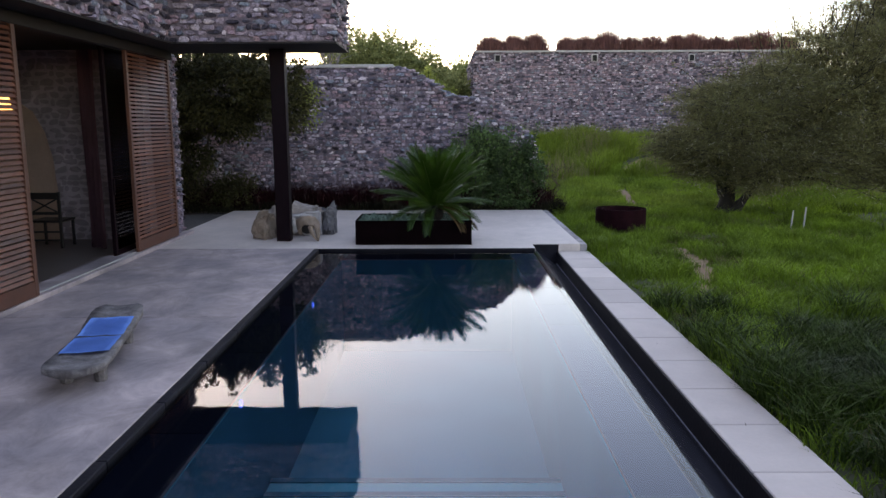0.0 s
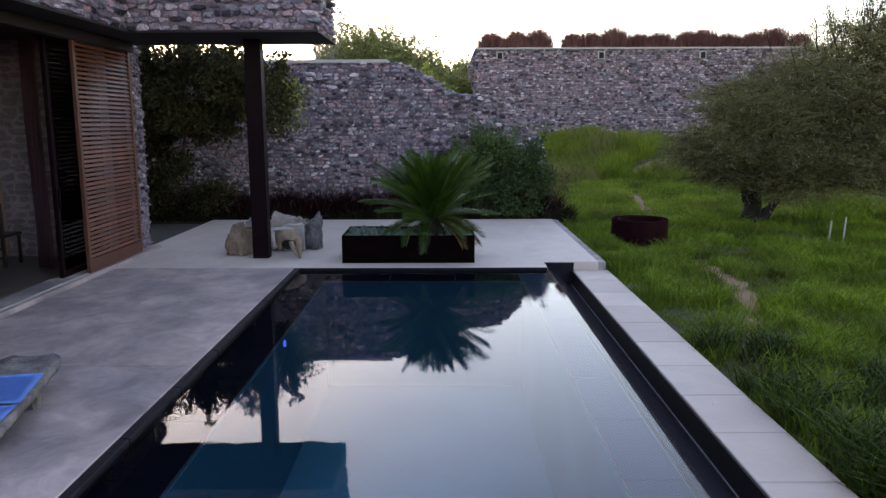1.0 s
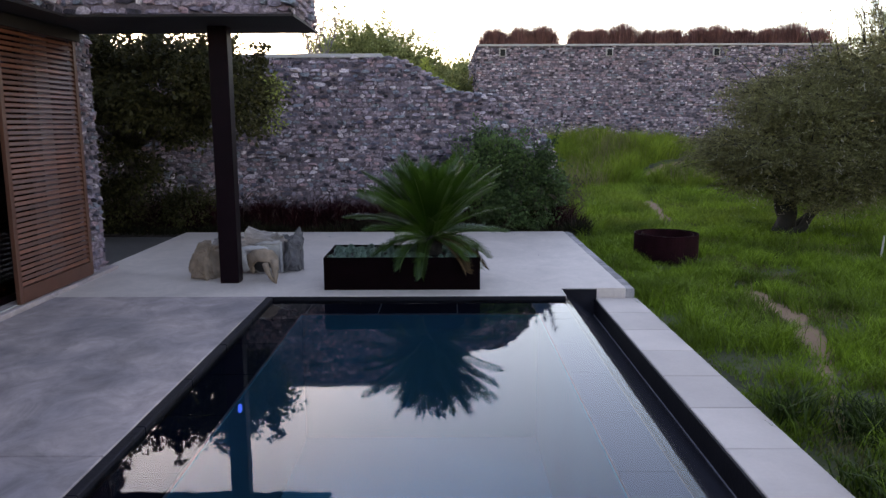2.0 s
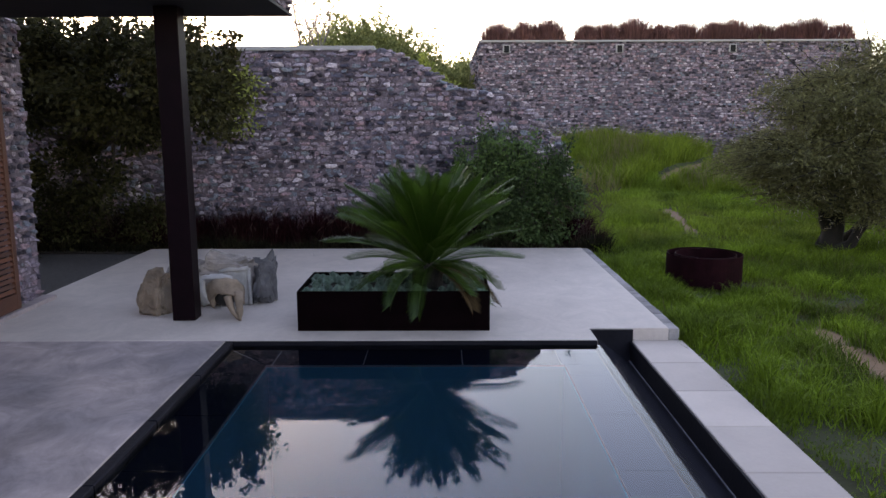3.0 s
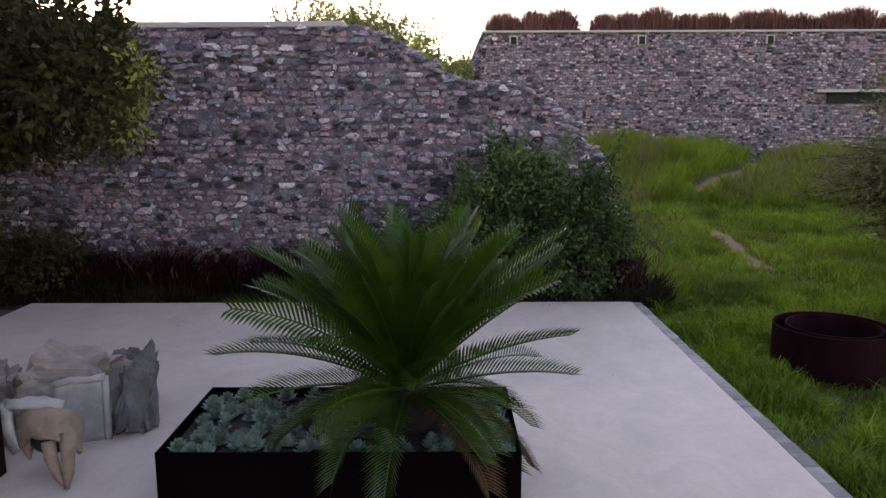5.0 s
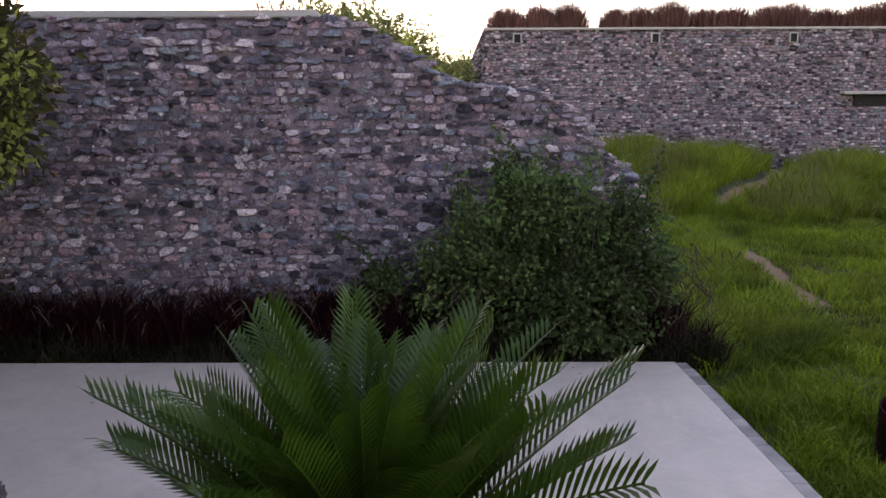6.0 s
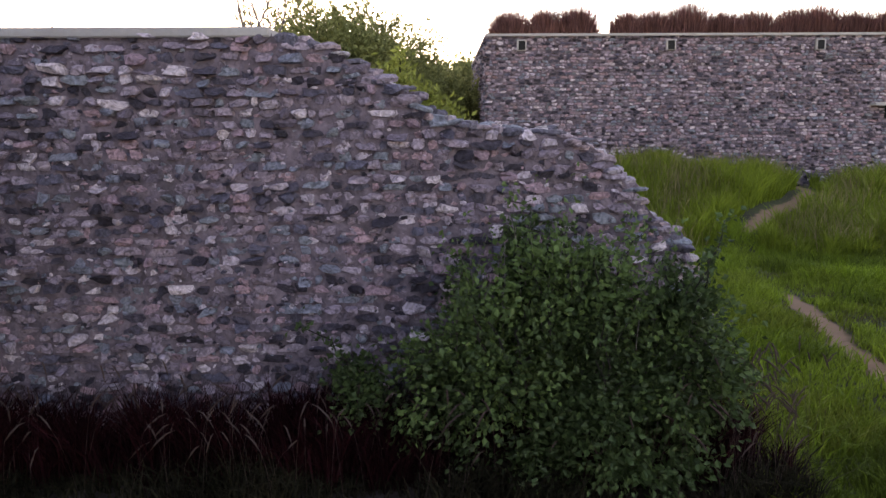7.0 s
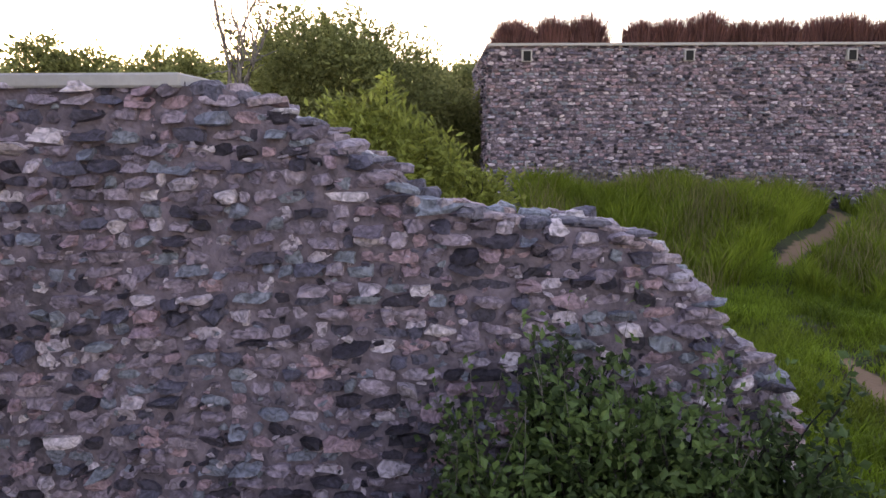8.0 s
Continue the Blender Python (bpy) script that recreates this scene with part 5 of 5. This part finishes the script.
cyc = thing("cycad", (-0.2, 13.27, PZ - 0.07), "large green cycad with arching feathery fronds", "cycad")
rc = np.random.default_rng(77)
bm = bmesh.new()
bmesh.ops.create_icosphere(bm, subdivisions=3, radius=0.17, matrix=Matrix.Translation((-0.2, 13.27, PZ + 0.03)) @ Matrix.Diagonal((1, 1, 1.2, 1)))
part("trunk", roughen(bm, 0.04, 9), "bark", cyc)


def frond(az, el, length, r, dry=False, sag=None, hw=0.0088):
    """One frond: an arching midrib with two rows of stiff leaflets."""
    base = np.array([-0.2, 13.27, PZ + 0.17])
    n = 46
    t = np.linspace(0, 1, n)
    droop = sag or r.uniform(0.4, 0.85) * (0.45 + 0.75 * math.cos(el))
    ang = el - droop * t ** 1.6
    step = length / n
    hor = np.concatenate([[0], np.cumsum(np.cos(ang) * step)[:-1]])
    ver = np.concatenate([[0], np.cumsum(np.sin(ang) * step)[:-1]])
    side = np.array([-math.sin(az), math.cos(az), 0])
    fwd = np.array([math.cos(az), math.sin(az), 0])
    sway = r.normal(0, 0.06) * t ** 2
    P = base + hor[:, None] * fwd + ver[:, None] * np.array([0, 0, 1.0]) + sway[:, None] * side
    h = Heap()
    h.add(*tube(P[::3], np.linspace(0.011, 0.003, len(P[::3])), 5))
    T = np.gradient(P, axis=0)
    T /= np.linalg.norm(T, axis=1)[:, None]
    tw = r.normal(0, 0.45)
    Nn = np.cross(side, T)
    Nn *= np.sign(Nn[:, 2:3] + 1e-9)
    flat_side = np.cross(T, Nn)
    flat_side *= np.sign((flat_side * side).sum(1, keepdims=True))
    Sd = flat_side * math.cos(tw) + Nn * math.sin(tw)
    Nn = Nn * math.cos(tw) - flat_side * math.sin(tw)
    PP = np.stack([P - T * hw * 0.6, P + T * hw * 0.6], 1).reshape(-1, 3)
    SS = np.repeat(Sd, 2, axis=0) * 0.004
    i = np.arange(7, n)
    V, tips, rim = [PP + SS, PP - SS], [], 4 * n
    for sgn, row in ((1, 0), (-1, 2 * n)):
        tt = t[i]
        L = 0.215 * np.clip(tt / 0.3, 0.25, 1) ** 0.6 * (1.0 - 0.5 * tt ** 4) * r.uniform(0.88, 1.1, len(i))
        sw = 0.5 + 0.42 * tt
        d = sgn * Sd[i] * np.cos(sw)[:, None] + T[i] * np.sin(sw)[:, None] + Nn[i] * 0.45
        d /= np.linalg.norm(d, axis=1)[:, None]
        wv = T[i] * hw
        p1 = P[i] + d * (L * 0.5)[:, None]
        p2 = P[i] + d * L[:, None] - np.array([0, 0, 1.0]) * (L * 0.12)[:, None]
        V.append(np.stack([p1 + wv, p1 - wv, p2], 1).reshape(-1, 3))
        k = rim + np.arange(len(i)) * 3
        tips.append((np.stack([row + 2 * i, row + 2 * i + 1, k, k + 1], 1), np.stack([k + 1, k, k + 2], 1)))
        rim += 3 * len(i)
    j = np.arange(2 * n - 1)
    strip = np.stack([j, j + 1, 2 * n + j + 1, 2 * n + j], 1)
    h.add(np.concatenate(V), np.concatenate([strip, tips[0][0], tips[1][0]]), np.concatenate([tips[0][1], tips[1][1]]))
    return part("frond", h.mesh("frond"), "cycad_dry" if dry else "cycad", cyc, "browned drooping frond" if dry else "")


for k in range(68):                  # the dense upright vase of fronds
    u = (k + 0.5) / 68
    el = math.radians(42 + 38 * u ** 1.15) + rc.normal(0, 0.09)
    frond(k * 2.39996 + rc.normal(0, 0.15), el, rc.uniform(1.08, 1.36) * (1.0 if u < 0.6 else 0.88), rc, sag=rc.uniform(0.15, 0.6), hw=0.0108)
for k in range(13):                  # a flatter ring below it
    frond(k * 6.2832 / 13 + rc.normal(0, 0.15), math.radians(rc.uniform(10, 34)), rc.uniform(1.0, 1.2), rc, sag=rc.uniform(0.35, 0.65), hw=0.008)
for k in range(11):                  # old fronds hanging over the box
    frond(k * 6.2832 / 11 - 1.66 + rc.normal(0, 0.08), math.radians(rc.uniform(-4, 6)), rc.uniform(0.72, 0.92), rc, sag=rc.uniform(0.7, 1.2), hw=0.008)
for az in (-0.95, -0.45):
    frond(az, math.radians(-2), 0.9, rc, True, sag=1.0)

# blue-green rosettes round it
rs = np.random.default_rng(41)
ros = []
for v in range(4):
    h = Heap()
    for ring in range(4):
        m = 9 - ring
        for i in range(m):
            az, el = i * 6.283 / m + ring * 0.4, math.radians(12 + ring * 22)
            L, wd = 0.075 - 0.012 * ring, 0.022
            f = np.array([math.cos(az) * math.cos(el), math.sin(az) * math.cos(el), math.sin(el)])
            s = np.array([-math.sin(az), math.cos(az), 0]) * wd
            up = np.array([0, 0, 1.0])
            o = up * 0.01 * ring
            V = [o, o + f * L * 0.6 + s, o + f * L + up * 0.012, o + f * L * 0.6 - s, o + f * L * 0.55 - up * 0.012]
            h.add(np.array(V), [[0, 1, 4], [1, 2, 4], [2, 3, 4], [3, 0, 4], [0, 2, 1], [0, 3, 2]])
    ros.append(h.mesh("rosette"))
    ros[-1].materials.append(M["succulent"])
placed = []
tries = 0
while len(placed) < 120 and tries < 4000:
    tries += 1
    px, py = rs.uniform(PX0 + 0.06, PX1 - 0.06), rs.uniform(PY0 + 0.06, PY1 - 0.06)
    if math.hypot(px + 0.2, py - 13.27) < 0.25 or any((px - a) ** 2 + (py - b) ** 2 < 0.0062 for a, b in placed):
        continue
    placed.append((px, py))
    o = new("succulent", ros[len(placed) % 4])
    s = rs.uniform(0.7, 1.12)
    o.matrix_basis = pose(px, py, PZ - 0.075 + rs.uniform(0, 0.03), rs.normal(0, 8), rs.normal(0, 8), rs.uniform(0, 360)) @ Matrix.Scale(s, 4)
    tagged(o, "blue-green succulent rosette planted in the steel box", "succulent", "succulents in the planter")

# ---- loose things on the terrace ----
# sun bed
LX, LY, LA = -3.1, 6.42, 12.0
bedm = pose(LX, LY, 0, 0, 0, LA)


def lounge_z(t):
    """Height of the carved sun bed along its length, 0 at the foot to 1 at the head."""
    return 0.205 + 0.03 * (1 - t) ** 3 + 0.22 * max(0.0, t - 0.55) ** 1.35


sb = thing("sun_bed", (LX, LY, 0), "low carved weathered wooden sun bed on the terrace", "sun bed")
bm = bmesh.new()
rowsv = []
for i in range(25):
    t = i / 24
    yy = -0.98 + 1.96 * t
    wd = 0.225 * (1 - 0.35 * abs(2 * t - 1) ** 22) * (1 + 0.05 * math.sin(t * 9))
    z = lounge_z(t)
    rowsv.append([bm.verts.new((wd * s, yy, z - 0.018 * (1 - s * s) + (0 if top else -0.072 + 0.02 * abs(s)))) for top in (1, 0) for s in ((-1, -.6, -.2, .2, .6, 1) if top else (1, .6, .2, -.2, -.6, -1))])
for a, b in zip(rowsv[:-1], rowsv[1:]):
    for k in range(12):
        bm.faces.new((a[k], a[(k + 1) % 12], b[(k + 1) % 12], b[k]))
bm.faces.new(rowsv[0][::-1]), bm.faces.new(rowsv[-1])
bmesh.ops.recalc_face_normals(bm, faces=bm.faces)
roughen(bm, 0.008, 6)
bmesh.ops.transform(bm, verts=bm.verts, matrix=bedm)
part("plank", bm, "old_wood", sb, smooth=True)
for lx, ly in ((-0.13, -0.58), (0.13, -0.58), (-0.13, 0.5), (0.13, 0.5)):
    bm = bmesh.new()
    bmesh.ops.create_cone(bm, cap_ends=True, segments=10, radius1=0.05, radius2=0.065, depth=0.18, matrix=bedm @ Matrix.Translation((lx, ly, 0.09)))
    part("leg", roughen(bm, 0.006, 12), "old_wood", sb)


def towel(y0, y1, name="towel"):
    bm = bmesh.new()
    n, m = 14, 10
    g = [[None] * (m + 1) for _ in range(n + 1)]
    for i in range(n + 1):
        for j in range(m + 1):
            yy, xx = y0 + (y1 - y0) * i / n, -0.195 + 0.39 * j / m
            t = (yy + 0.98) / 1.96
            z = lounge_z(t) + 0.012 + 0.006 * noise.noise(Vector((xx * 9, yy * 9, y0 * 5)))
            g[i][j] = bm.verts.new((xx + 0.008 * noise.noise(Vector((yy * 6, xx, 3))), yy, z))
    for i in range(n):
        for j in range(m):
            bm.faces.new((g[i][j], g[i][j + 1], g[i + 1][j + 1], g[i + 1][j]))
    bmesh.ops.solidify(bm, geom=bm.faces[:], thickness=-0.045)
    bmesh.ops.bevel(bm, geom=[e for e in bm.edges if e.calc_face_angle(0) > 1.0], offset=0.01, segments=2, affect='EDGES')
    bmesh.ops.transform(bm, verts=bm.verts, matrix=bedm)
    tagged(part(name, bm, "towel"), "folded bright blue towel lying on the sun bed", "towel", "towels on the sun bed")


towel(-0.52, -0.02)
towel(0.02, 0.56)

# steel fire ring in the grass
ring = thing("fire_ring", (3.75, 15.87, -0.2), "dark rusted double steel fire ring standing in the grass", "fire pit")


def hoop(cx, cy, rad, z0, z1, th):
    bm = bmesh.new()
    n = 56
    vs = [[bm.verts.new((cx + r * math.cos(i * 2 * math.pi / n), cy + r * math.sin(i * 2 * math.pi / n), z)) for r, z in ((rad, z0), (rad, z1), (rad - th, z1), (rad - th, z0))] for i in range(n)]
    for i in range(n):
        for k in range(4):
            bm.faces.new((vs[i][k], vs[(i + 1) % n][k], vs[(i + 1) % n][(k + 1) % 4], vs[i][(k + 1) % 4]))
    bmesh.ops.recalc_face_normals(bm, faces=bm.faces)
    return bm


part("outer_ring", hoop(3.75, 15.87, 0.53, -0.25, 0.275, 0.012), "ring_rust", ring)
part("inner_ring", hoop(3.78, 15.90, 0.43, -0.25, 0.262, 0.012), "ring_rust", ring)
part("ash_bed", hoop(3.78, 15.90, 0.415, -0.25, -0.05, 0.40), "soil", ring)

# old bones and driftwood by the column
def broken_mass(name, at, size, turn, seed, material, label, category, cuts=9, rough=0.10, lean=(0, 0)):
    """Weathered mass with flat broken faces and worn hollows, resting on the ground."""
    r = np.random.default_rng(seed)
    bm = bmesh.new()
    bmesh.ops.create_icosphere(bm, subdivisions=4, radius=1)
    planes = []
    for _ in range(cuts):
        d = r.normal(size=3)
        d[2] = abs(d[2]) * 0.8
        planes.append((Vector(d).normalized(), r.uniform(0.62, 0.95)))
    dents = [(Vector(r.normal(size=3)).normalized(), r.uniform(0.25, 0.5)) for _ in range(7)]
    for v in bm.verts:
        p = Vector([math.copysign(abs(c) ** 0.55, c) for c in v.co])
        for nrm, off in planes:
            over = p.dot(nrm) - off
            if over > 0:
                p -= nrm * over * 0.92
        u = v.co.normalized()
        for nrm, wide in dents:
            k = max(0.0, 1 - (u - nrm).length / wide)
            p *= 1 - 0.5 * k
        ridge = 1 - abs(noise.noise(v.co * 2.1 + Vector((0, 0, seed)))) * 2
        p *= 1 + 1.6 * rough * noise.noise(v.co * 2.3 + Vector((seed, 0, 0))) + rough * noise.noise(v.co * 6 + Vector((0, seed, 0))) - 0.9 * rough * max(0.0, ridge) ** 3
        z = max(p.z, -0.85)
        v.co = Vector((p.x * size[0] + lean[0] * (z + 0.85), p.y * size[1] + lean[1] * (z + 0.85), (z + 0.85) * size[2] / 1.75))
    bmesh.ops.transform(bm, verts=bm.verts, matrix=pose(at[0], at[1], at[2], 0, 0, turn))
    return tagged(part(name, bm, material), label, category, "bones by the column")


def prong(name, pts, rad, material, parent, sides=10):
    """Tapering worn bone, oval in section, under the skull."""
    V, F = tube(pts, rad, sides)
    V = np.array([Vector(v) + 0.012 * noise.noise_vector(Vector(v) * 14) for v in V])
    n = len(pts)
    caps = [list(range(sides))[::-1], list(range((n - 1) * sides, n * sides))]
    return part(name, fast_mesh(name, V, [F, np.array(caps)], True), material, parent)


sk = thing("animal_skull", (-2.5, 13.55, 0), "large tan and bleached animal skull resting on its jaw", "skull", "bones by the column")


def shell(name, rows_, material, thick, label=""):
    """Curved bone plate lofted through rows of points, given thickness and worn edges."""
    bm = bmesh.new()
    g = [[bm.verts.new(Vector(p) + 0.026 * noise.noise_vector(Vector(p) * 9)) for p in row] for row in rows_]
    for a, b in zip(g[:-1], g[1:]):
        for k in range(len(a) - 1):
            bm.faces.new((a[k], a[k + 1], b[k + 1], b[k]))
    bmesh.ops.subdivide_edges(bm, edges=bm.edges[:], cuts=2, use_grid_fill=True, smooth=0.6)
    roughen(bm, 0.014, 15)
    bmesh.ops.recalc_face_normals(bm, faces=bm.faces)
    bmesh.ops.solidify(bm, geom=bm.faces[:], thickness=thick)
    return part(name, bm, material, sk, label, smooth=True)


# tan face: wide under the brow, narrowing forward and down into the muzzle
shell("face", [[(-2.72, 13.50, 0.30), (-2.67, 13.43, 0.37), (-2.58, 13.40, 0.41), (-2.48, 13.40, 0.42), (-2.38, 13.43, 0.39), (-2.33, 13.50, 0.32)],
               [(-2.70, 13.45, 0.22), (-2.64, 13.38, 0.29), (-2.56, 13.34, 0.34), (-2.47, 13.33, 0.345), (-2.37, 13.36, 0.31), (-2.31, 13.43, 0.22)],
               [(-2.66, 13.43, 0.16), (-2.60, 13.35, 0.22), (-2.54, 13.31, 0.275), (-2.45, 13.28, 0.27), (-2.35, 13.29, 0.22), (-2.29, 13.36, 0.14)]], "tan_bone", 0.025)
shell("brow", [[(-2.82, 13.57, 0.38), (-2.70, 13.55, 0.45), (-2.57, 13.54, 0.465), (-2.46, 13.55, 0.43)],
               [(-2.82, 13.52, 0.43), (-2.70, 13.48, 0.465), (-2.56, 13.46, 0.465), (-2.43, 13.48, 0.42)],
               [(-2.81, 13.45, 0.39), (-2.70, 13.41, 0.425), (-2.57, 13.40, 0.425), (-2.45, 13.43, 0.395)]], "white_bone", 0.018, "bleached white brow plate")
shell("temple", [[(-2.82, 13.58, 0.42), (-2.80, 13.46, 0.41), (-2.72, 13.42, 0.40)],
                 [(-2.83, 13.58, 0.28), (-2.81, 13.46, 0.27), (-2.71, 13.43, 0.28)],
                 [(-2.79, 13.60, 0.12), (-2.76, 13.50, 0.10), (-2.69, 13.47, 0.14)]], "white_bone", 0.035, "bleached white temple")
prong("jaw_prong", [(-2.66, 13.45, 0.27), (-2.655, 13.43, 0.20), (-2.645, 13.42, 0.14), (-2.64, 13.41, 0.085)], [0.060, 0.050, 0.034, 0.010], "tan_bone", sk)
prong("jaw_prong", [(-2.34, 13.34, 0.28), (-2.31, 13.27, 0.19), (-2.285, 13.21, 0.09), (-2.285, 13.17, 0.0)], [0.055, 0.044, 0.034, 0.020], "tan_bone", sk)
prong("muzzle_bridge", [(-2.44, 13.29, 0.25), (-2.40, 13.24, 0.16), (-2.345, 13.20, 0.08), (-2.30, 13.175, 0.02)], [0.045, 0.036, 0.026, 0.020], "tan_bone", sk)
# near-black ball added inside the shell in place of shade in the hollow
bm = bmesh.new()
bmesh.ops.create_icosphere(bm, subdivisions=3, radius=1, matrix=Matrix.Translation((-2.53, 13.50, 0.21)) @ Matrix.Diagonal((0.13, 0.12, 0.13, 1)))
part("skull_cavity", roughen(bm, 0.02, 8), "dark_wood", sk, "dark ball standing in for the shaded hollow of the skull")


def rim_plate(at, turn, w, h):
    """Upright bone plate: thin hollow middle, thick rolled rim along the top and one side."""
    o = thing("bone_plate", at, "pale upright bone plate with a thick rolled rim", "bone", "bones by the column")
    m = pose(at[0], at[1], at[2], -10, 0, turn)
    bm = box(-w / 2, w / 2, -0.015, 0.015, 0.0, h)
    bmesh.ops.subdivide_edges(bm, edges=bm.edges[:], cuts=7, use_grid_fill=True)
    for v in bm.verts:
        v.co.y += 0.05 * (1 - (2 * v.co.x / w) ** 2) * math.sin(math.pi * v.co.z / h)
    roughen(bm, 0.012, 9, 3)
    bmesh.ops.transform(bm, verts=bm.verts, matrix=m)
    part("plate", bm, "white_bone", o, smooth=True)
    for pts in ([(-w / 2, 0, h * 0.95), (-w * 0.15, -0.01, h * 1.02), (w * 0.2, -0.01, h * 1.0), (w / 2, -0.015, h * 1.03)],
                [(w / 2, -0.015, h * 1.03), (w * 0.50, -0.02, h * 0.66), (w * 0.52, -0.02, h * 0.33), (w * 0.51, -0.01, 0.0)]):
        V, F = tube(pts, [0.024, 0.026, 0.026, 0.028], 8)
        V = np.array([m @ (Vector(v) + 0.008 * noise.noise_vector(Vector(v) * 16)) for v in V])
        part("rim", fast_mesh("rim", V, [F, np.array([list(range(8))[::-1], list(range(24, 32))])], True), "white_bone", o, "bleached white rim")


rim_plate((-2.52, 13.86, 0.0), 18, 0.34, 0.43)
broken_mass("shoulder_bone", (-3.34, 13.60, 0), (0.22, 0.22, 0.52), -15, 11, "tan_bone", "broad weathered beige shoulder bone", "bone", 10, 0.14)
broken_mass("bone_block", (-3.20, 14.00, 0), (0.32, 0.32, 0.54), 10, 5, "bone", "pale weathered lump of bone", "bone", 9, 0.12)
broken_mass("driftwood_stump", (-2.24, 14.14, 0), (0.16, 0.22, 0.52), 12, 2, "grey_wood", "rough grey driftwood stump with a pointed top", "driftwood", 8, 0.22, (0.04, 0.0))
broken_mass("driftwood_stump", (-2.45, 14.50, 0), (0.24, 0.24, 0.50), -15, 3, "grey_wood", "rough grey driftwood stump", "driftwood", 9, 0.2)
broken_mass("weathered_log", (-2.76, 14.22, 0), (0.48, 0.36, 0.60), 12, 6, "bone", "broad pale weathered log behind the bones", "driftwood", 11, 0.13)

# dark gravel strip beside the house end
tagged(part("gravel_strip", box(-9, -5.14, 14.25, 19.0, -0.3, -0.09), "gravel"), "dark gravel strip beside the house end", "gravel", kind="structure")

# ---- inside the room ----
ch = thing("chair", (-6.64, 12.45, 0.04), "dark wooden chair with a crossed ladder back", "chair")
for dx in (-0.24, 0.24):
    part("back_post", box(-6.64 + dx - 0.022, -6.64 + dx + 0.022, 12.25, 12.295, 0.04, 0.98, 0.005), "dark_wood", ch)
    part("leg", box(-6.64 + dx - 0.02, -6.64 + dx + 0.02, 12.66, 12.70, 0.04, 0.47, 0.004), "dark_wood", ch)
part("seat", box(-6.91, -6.37, 12.24, 12.73, 0.47, 0.51, 0.01), "dark_wood", ch)
for z, hgt in ((0.60, 0.05), (0.86, 0.11)):
    part("back_rail", box(-6.86, -6.42, 12.26, 12.285, z, z + hgt, 0.006), "dark_wood", ch)
for sgn in (-1, 1):
    V, F = tube([(-6.64 - 0.2 * sgn, 12.272, 0.65), (-6.64 + 0.2 * sgn, 12.272, 0.86)], [0.014, 0.014], 6)
    part("cross_bar", fast_mesh("cross_bar", V, [F]), "dark_wood", ch)
for z in (0.16, 0.30):
    part("stretcher", box(-6.86, -6.42, 12.262, 12.283, z, z + 0.03, 0.004), "dark_wood", ch)

lamp = thing("pendant_lamp", (-6.35, 10.9, 2.28), "small warm lit pendant lamp inside the room", "lamp")
V, F = tube([(-6.35, 10.9, 2.5), (-6.35, 10.9, ROOF_Z)], [0.006, 0.006], 6)
part("cord", fast_mesh("cord", V, [F]), "dark_wood", lamp)
bm = bmesh.new()
bmesh.ops.create_cone(bm, cap_ends=True, segments=20, radius1=0.10, radius2=0.07, depth=0.22, matrix=Matrix.Translation((-6.35, 10.9, 2.4)))
part("shade", bm, "lamp_glow", lamp, "glowing warm shade")

# arched beige panel on the end wall of the room
bm = bmesh.new()
edge = [(-8.6, 0.05), (-6.86, 0.05), (-6.87, 0.8), (-6.92, 1.5), (-7.02, 1.95), (-7.2, 2.3), (-7.5, 2.52), (-7.9, 2.6), (-8.6, 2.6)]
f0 = bm.faces.new([bm.verts.new((px, 13.21, pz)) for px, pz in edge])
ext = bmesh.ops.extrude_face_region(bm, geom=[f0])
bmesh.ops.translate(bm, vec=(0, -0.05, 0), verts=[v for v in ext["geom"] if isinstance(v, bmesh.types.BMVert)])
bmesh.ops.recalc_face_normals(bm, faces=bm.faces)
tagged(part("arched_panel", bm, "panel"), "beige arched panel standing against the room wall", "wall panel")

# split stones along the terrace edge
re_ = np.random.default_rng(51)
y = 12.845
while y < Y_BACK - 0.02:
    d = min(re_.uniform(0.15, 0.24), Y_BACK - y)
    bm = box(2.352, 2.468 + re_.uniform(-0.004, 0.004), y + 0.003, y + d - 0.003, -0.2, -0.006 + re_.uniform(-0.005, 0.002), 0.007)
    part("stone", roughen(bm, 0.0025, 14), "cobble", edging)
    y += d

# ---- small things ----
rf = np.random.default_rng(63)
for px, py in ((-2.2, 17.3), (-2.9, 16.9), (0.75, 17.6), (1.35, 17.6), (1.3, 17.75), (-0.9, 12.6), (1.5, 15.2), (-3.6, 10.2), (-3.9, 8.9), (2.2, 5.2), (2.15, 7.3)):
    zz = 0.004 if px < 2.0 else -0.126
    V, T1, T2 = leaves(np.array([[0, 0, 0.004]]), 0.055, rf, 0.0, 0.5)
    V[:, 2] = np.abs(V[:, 2]) * 0.25
    ob = part("fallen_leaf", fast_mesh("fallen_leaf", V, [T1, T2]), "litter")
    ob.location = (px, py, zz)
    ob.rotation_euler = (0, 0, rf.uniform(0, 6.28))
    tagged(ob, "small dry brown leaf fallen on the concrete", "leaf", "fallen leaves")
for px, py, hh in ((7.40, 15.85, 0.22), (7.62, 15.75, 0.30)):
    st = thing("stake", (px, py, -0.2), "short pale wooden stake standing in the grass", "stake", "stakes in the meadow")
    V, F = tube([(px, py, -0.25), (px + 0.03, py, hh)], [0.018, 0.014], 6)
    part("post", fast_mesh("post", V, [F]), "thorn", st)
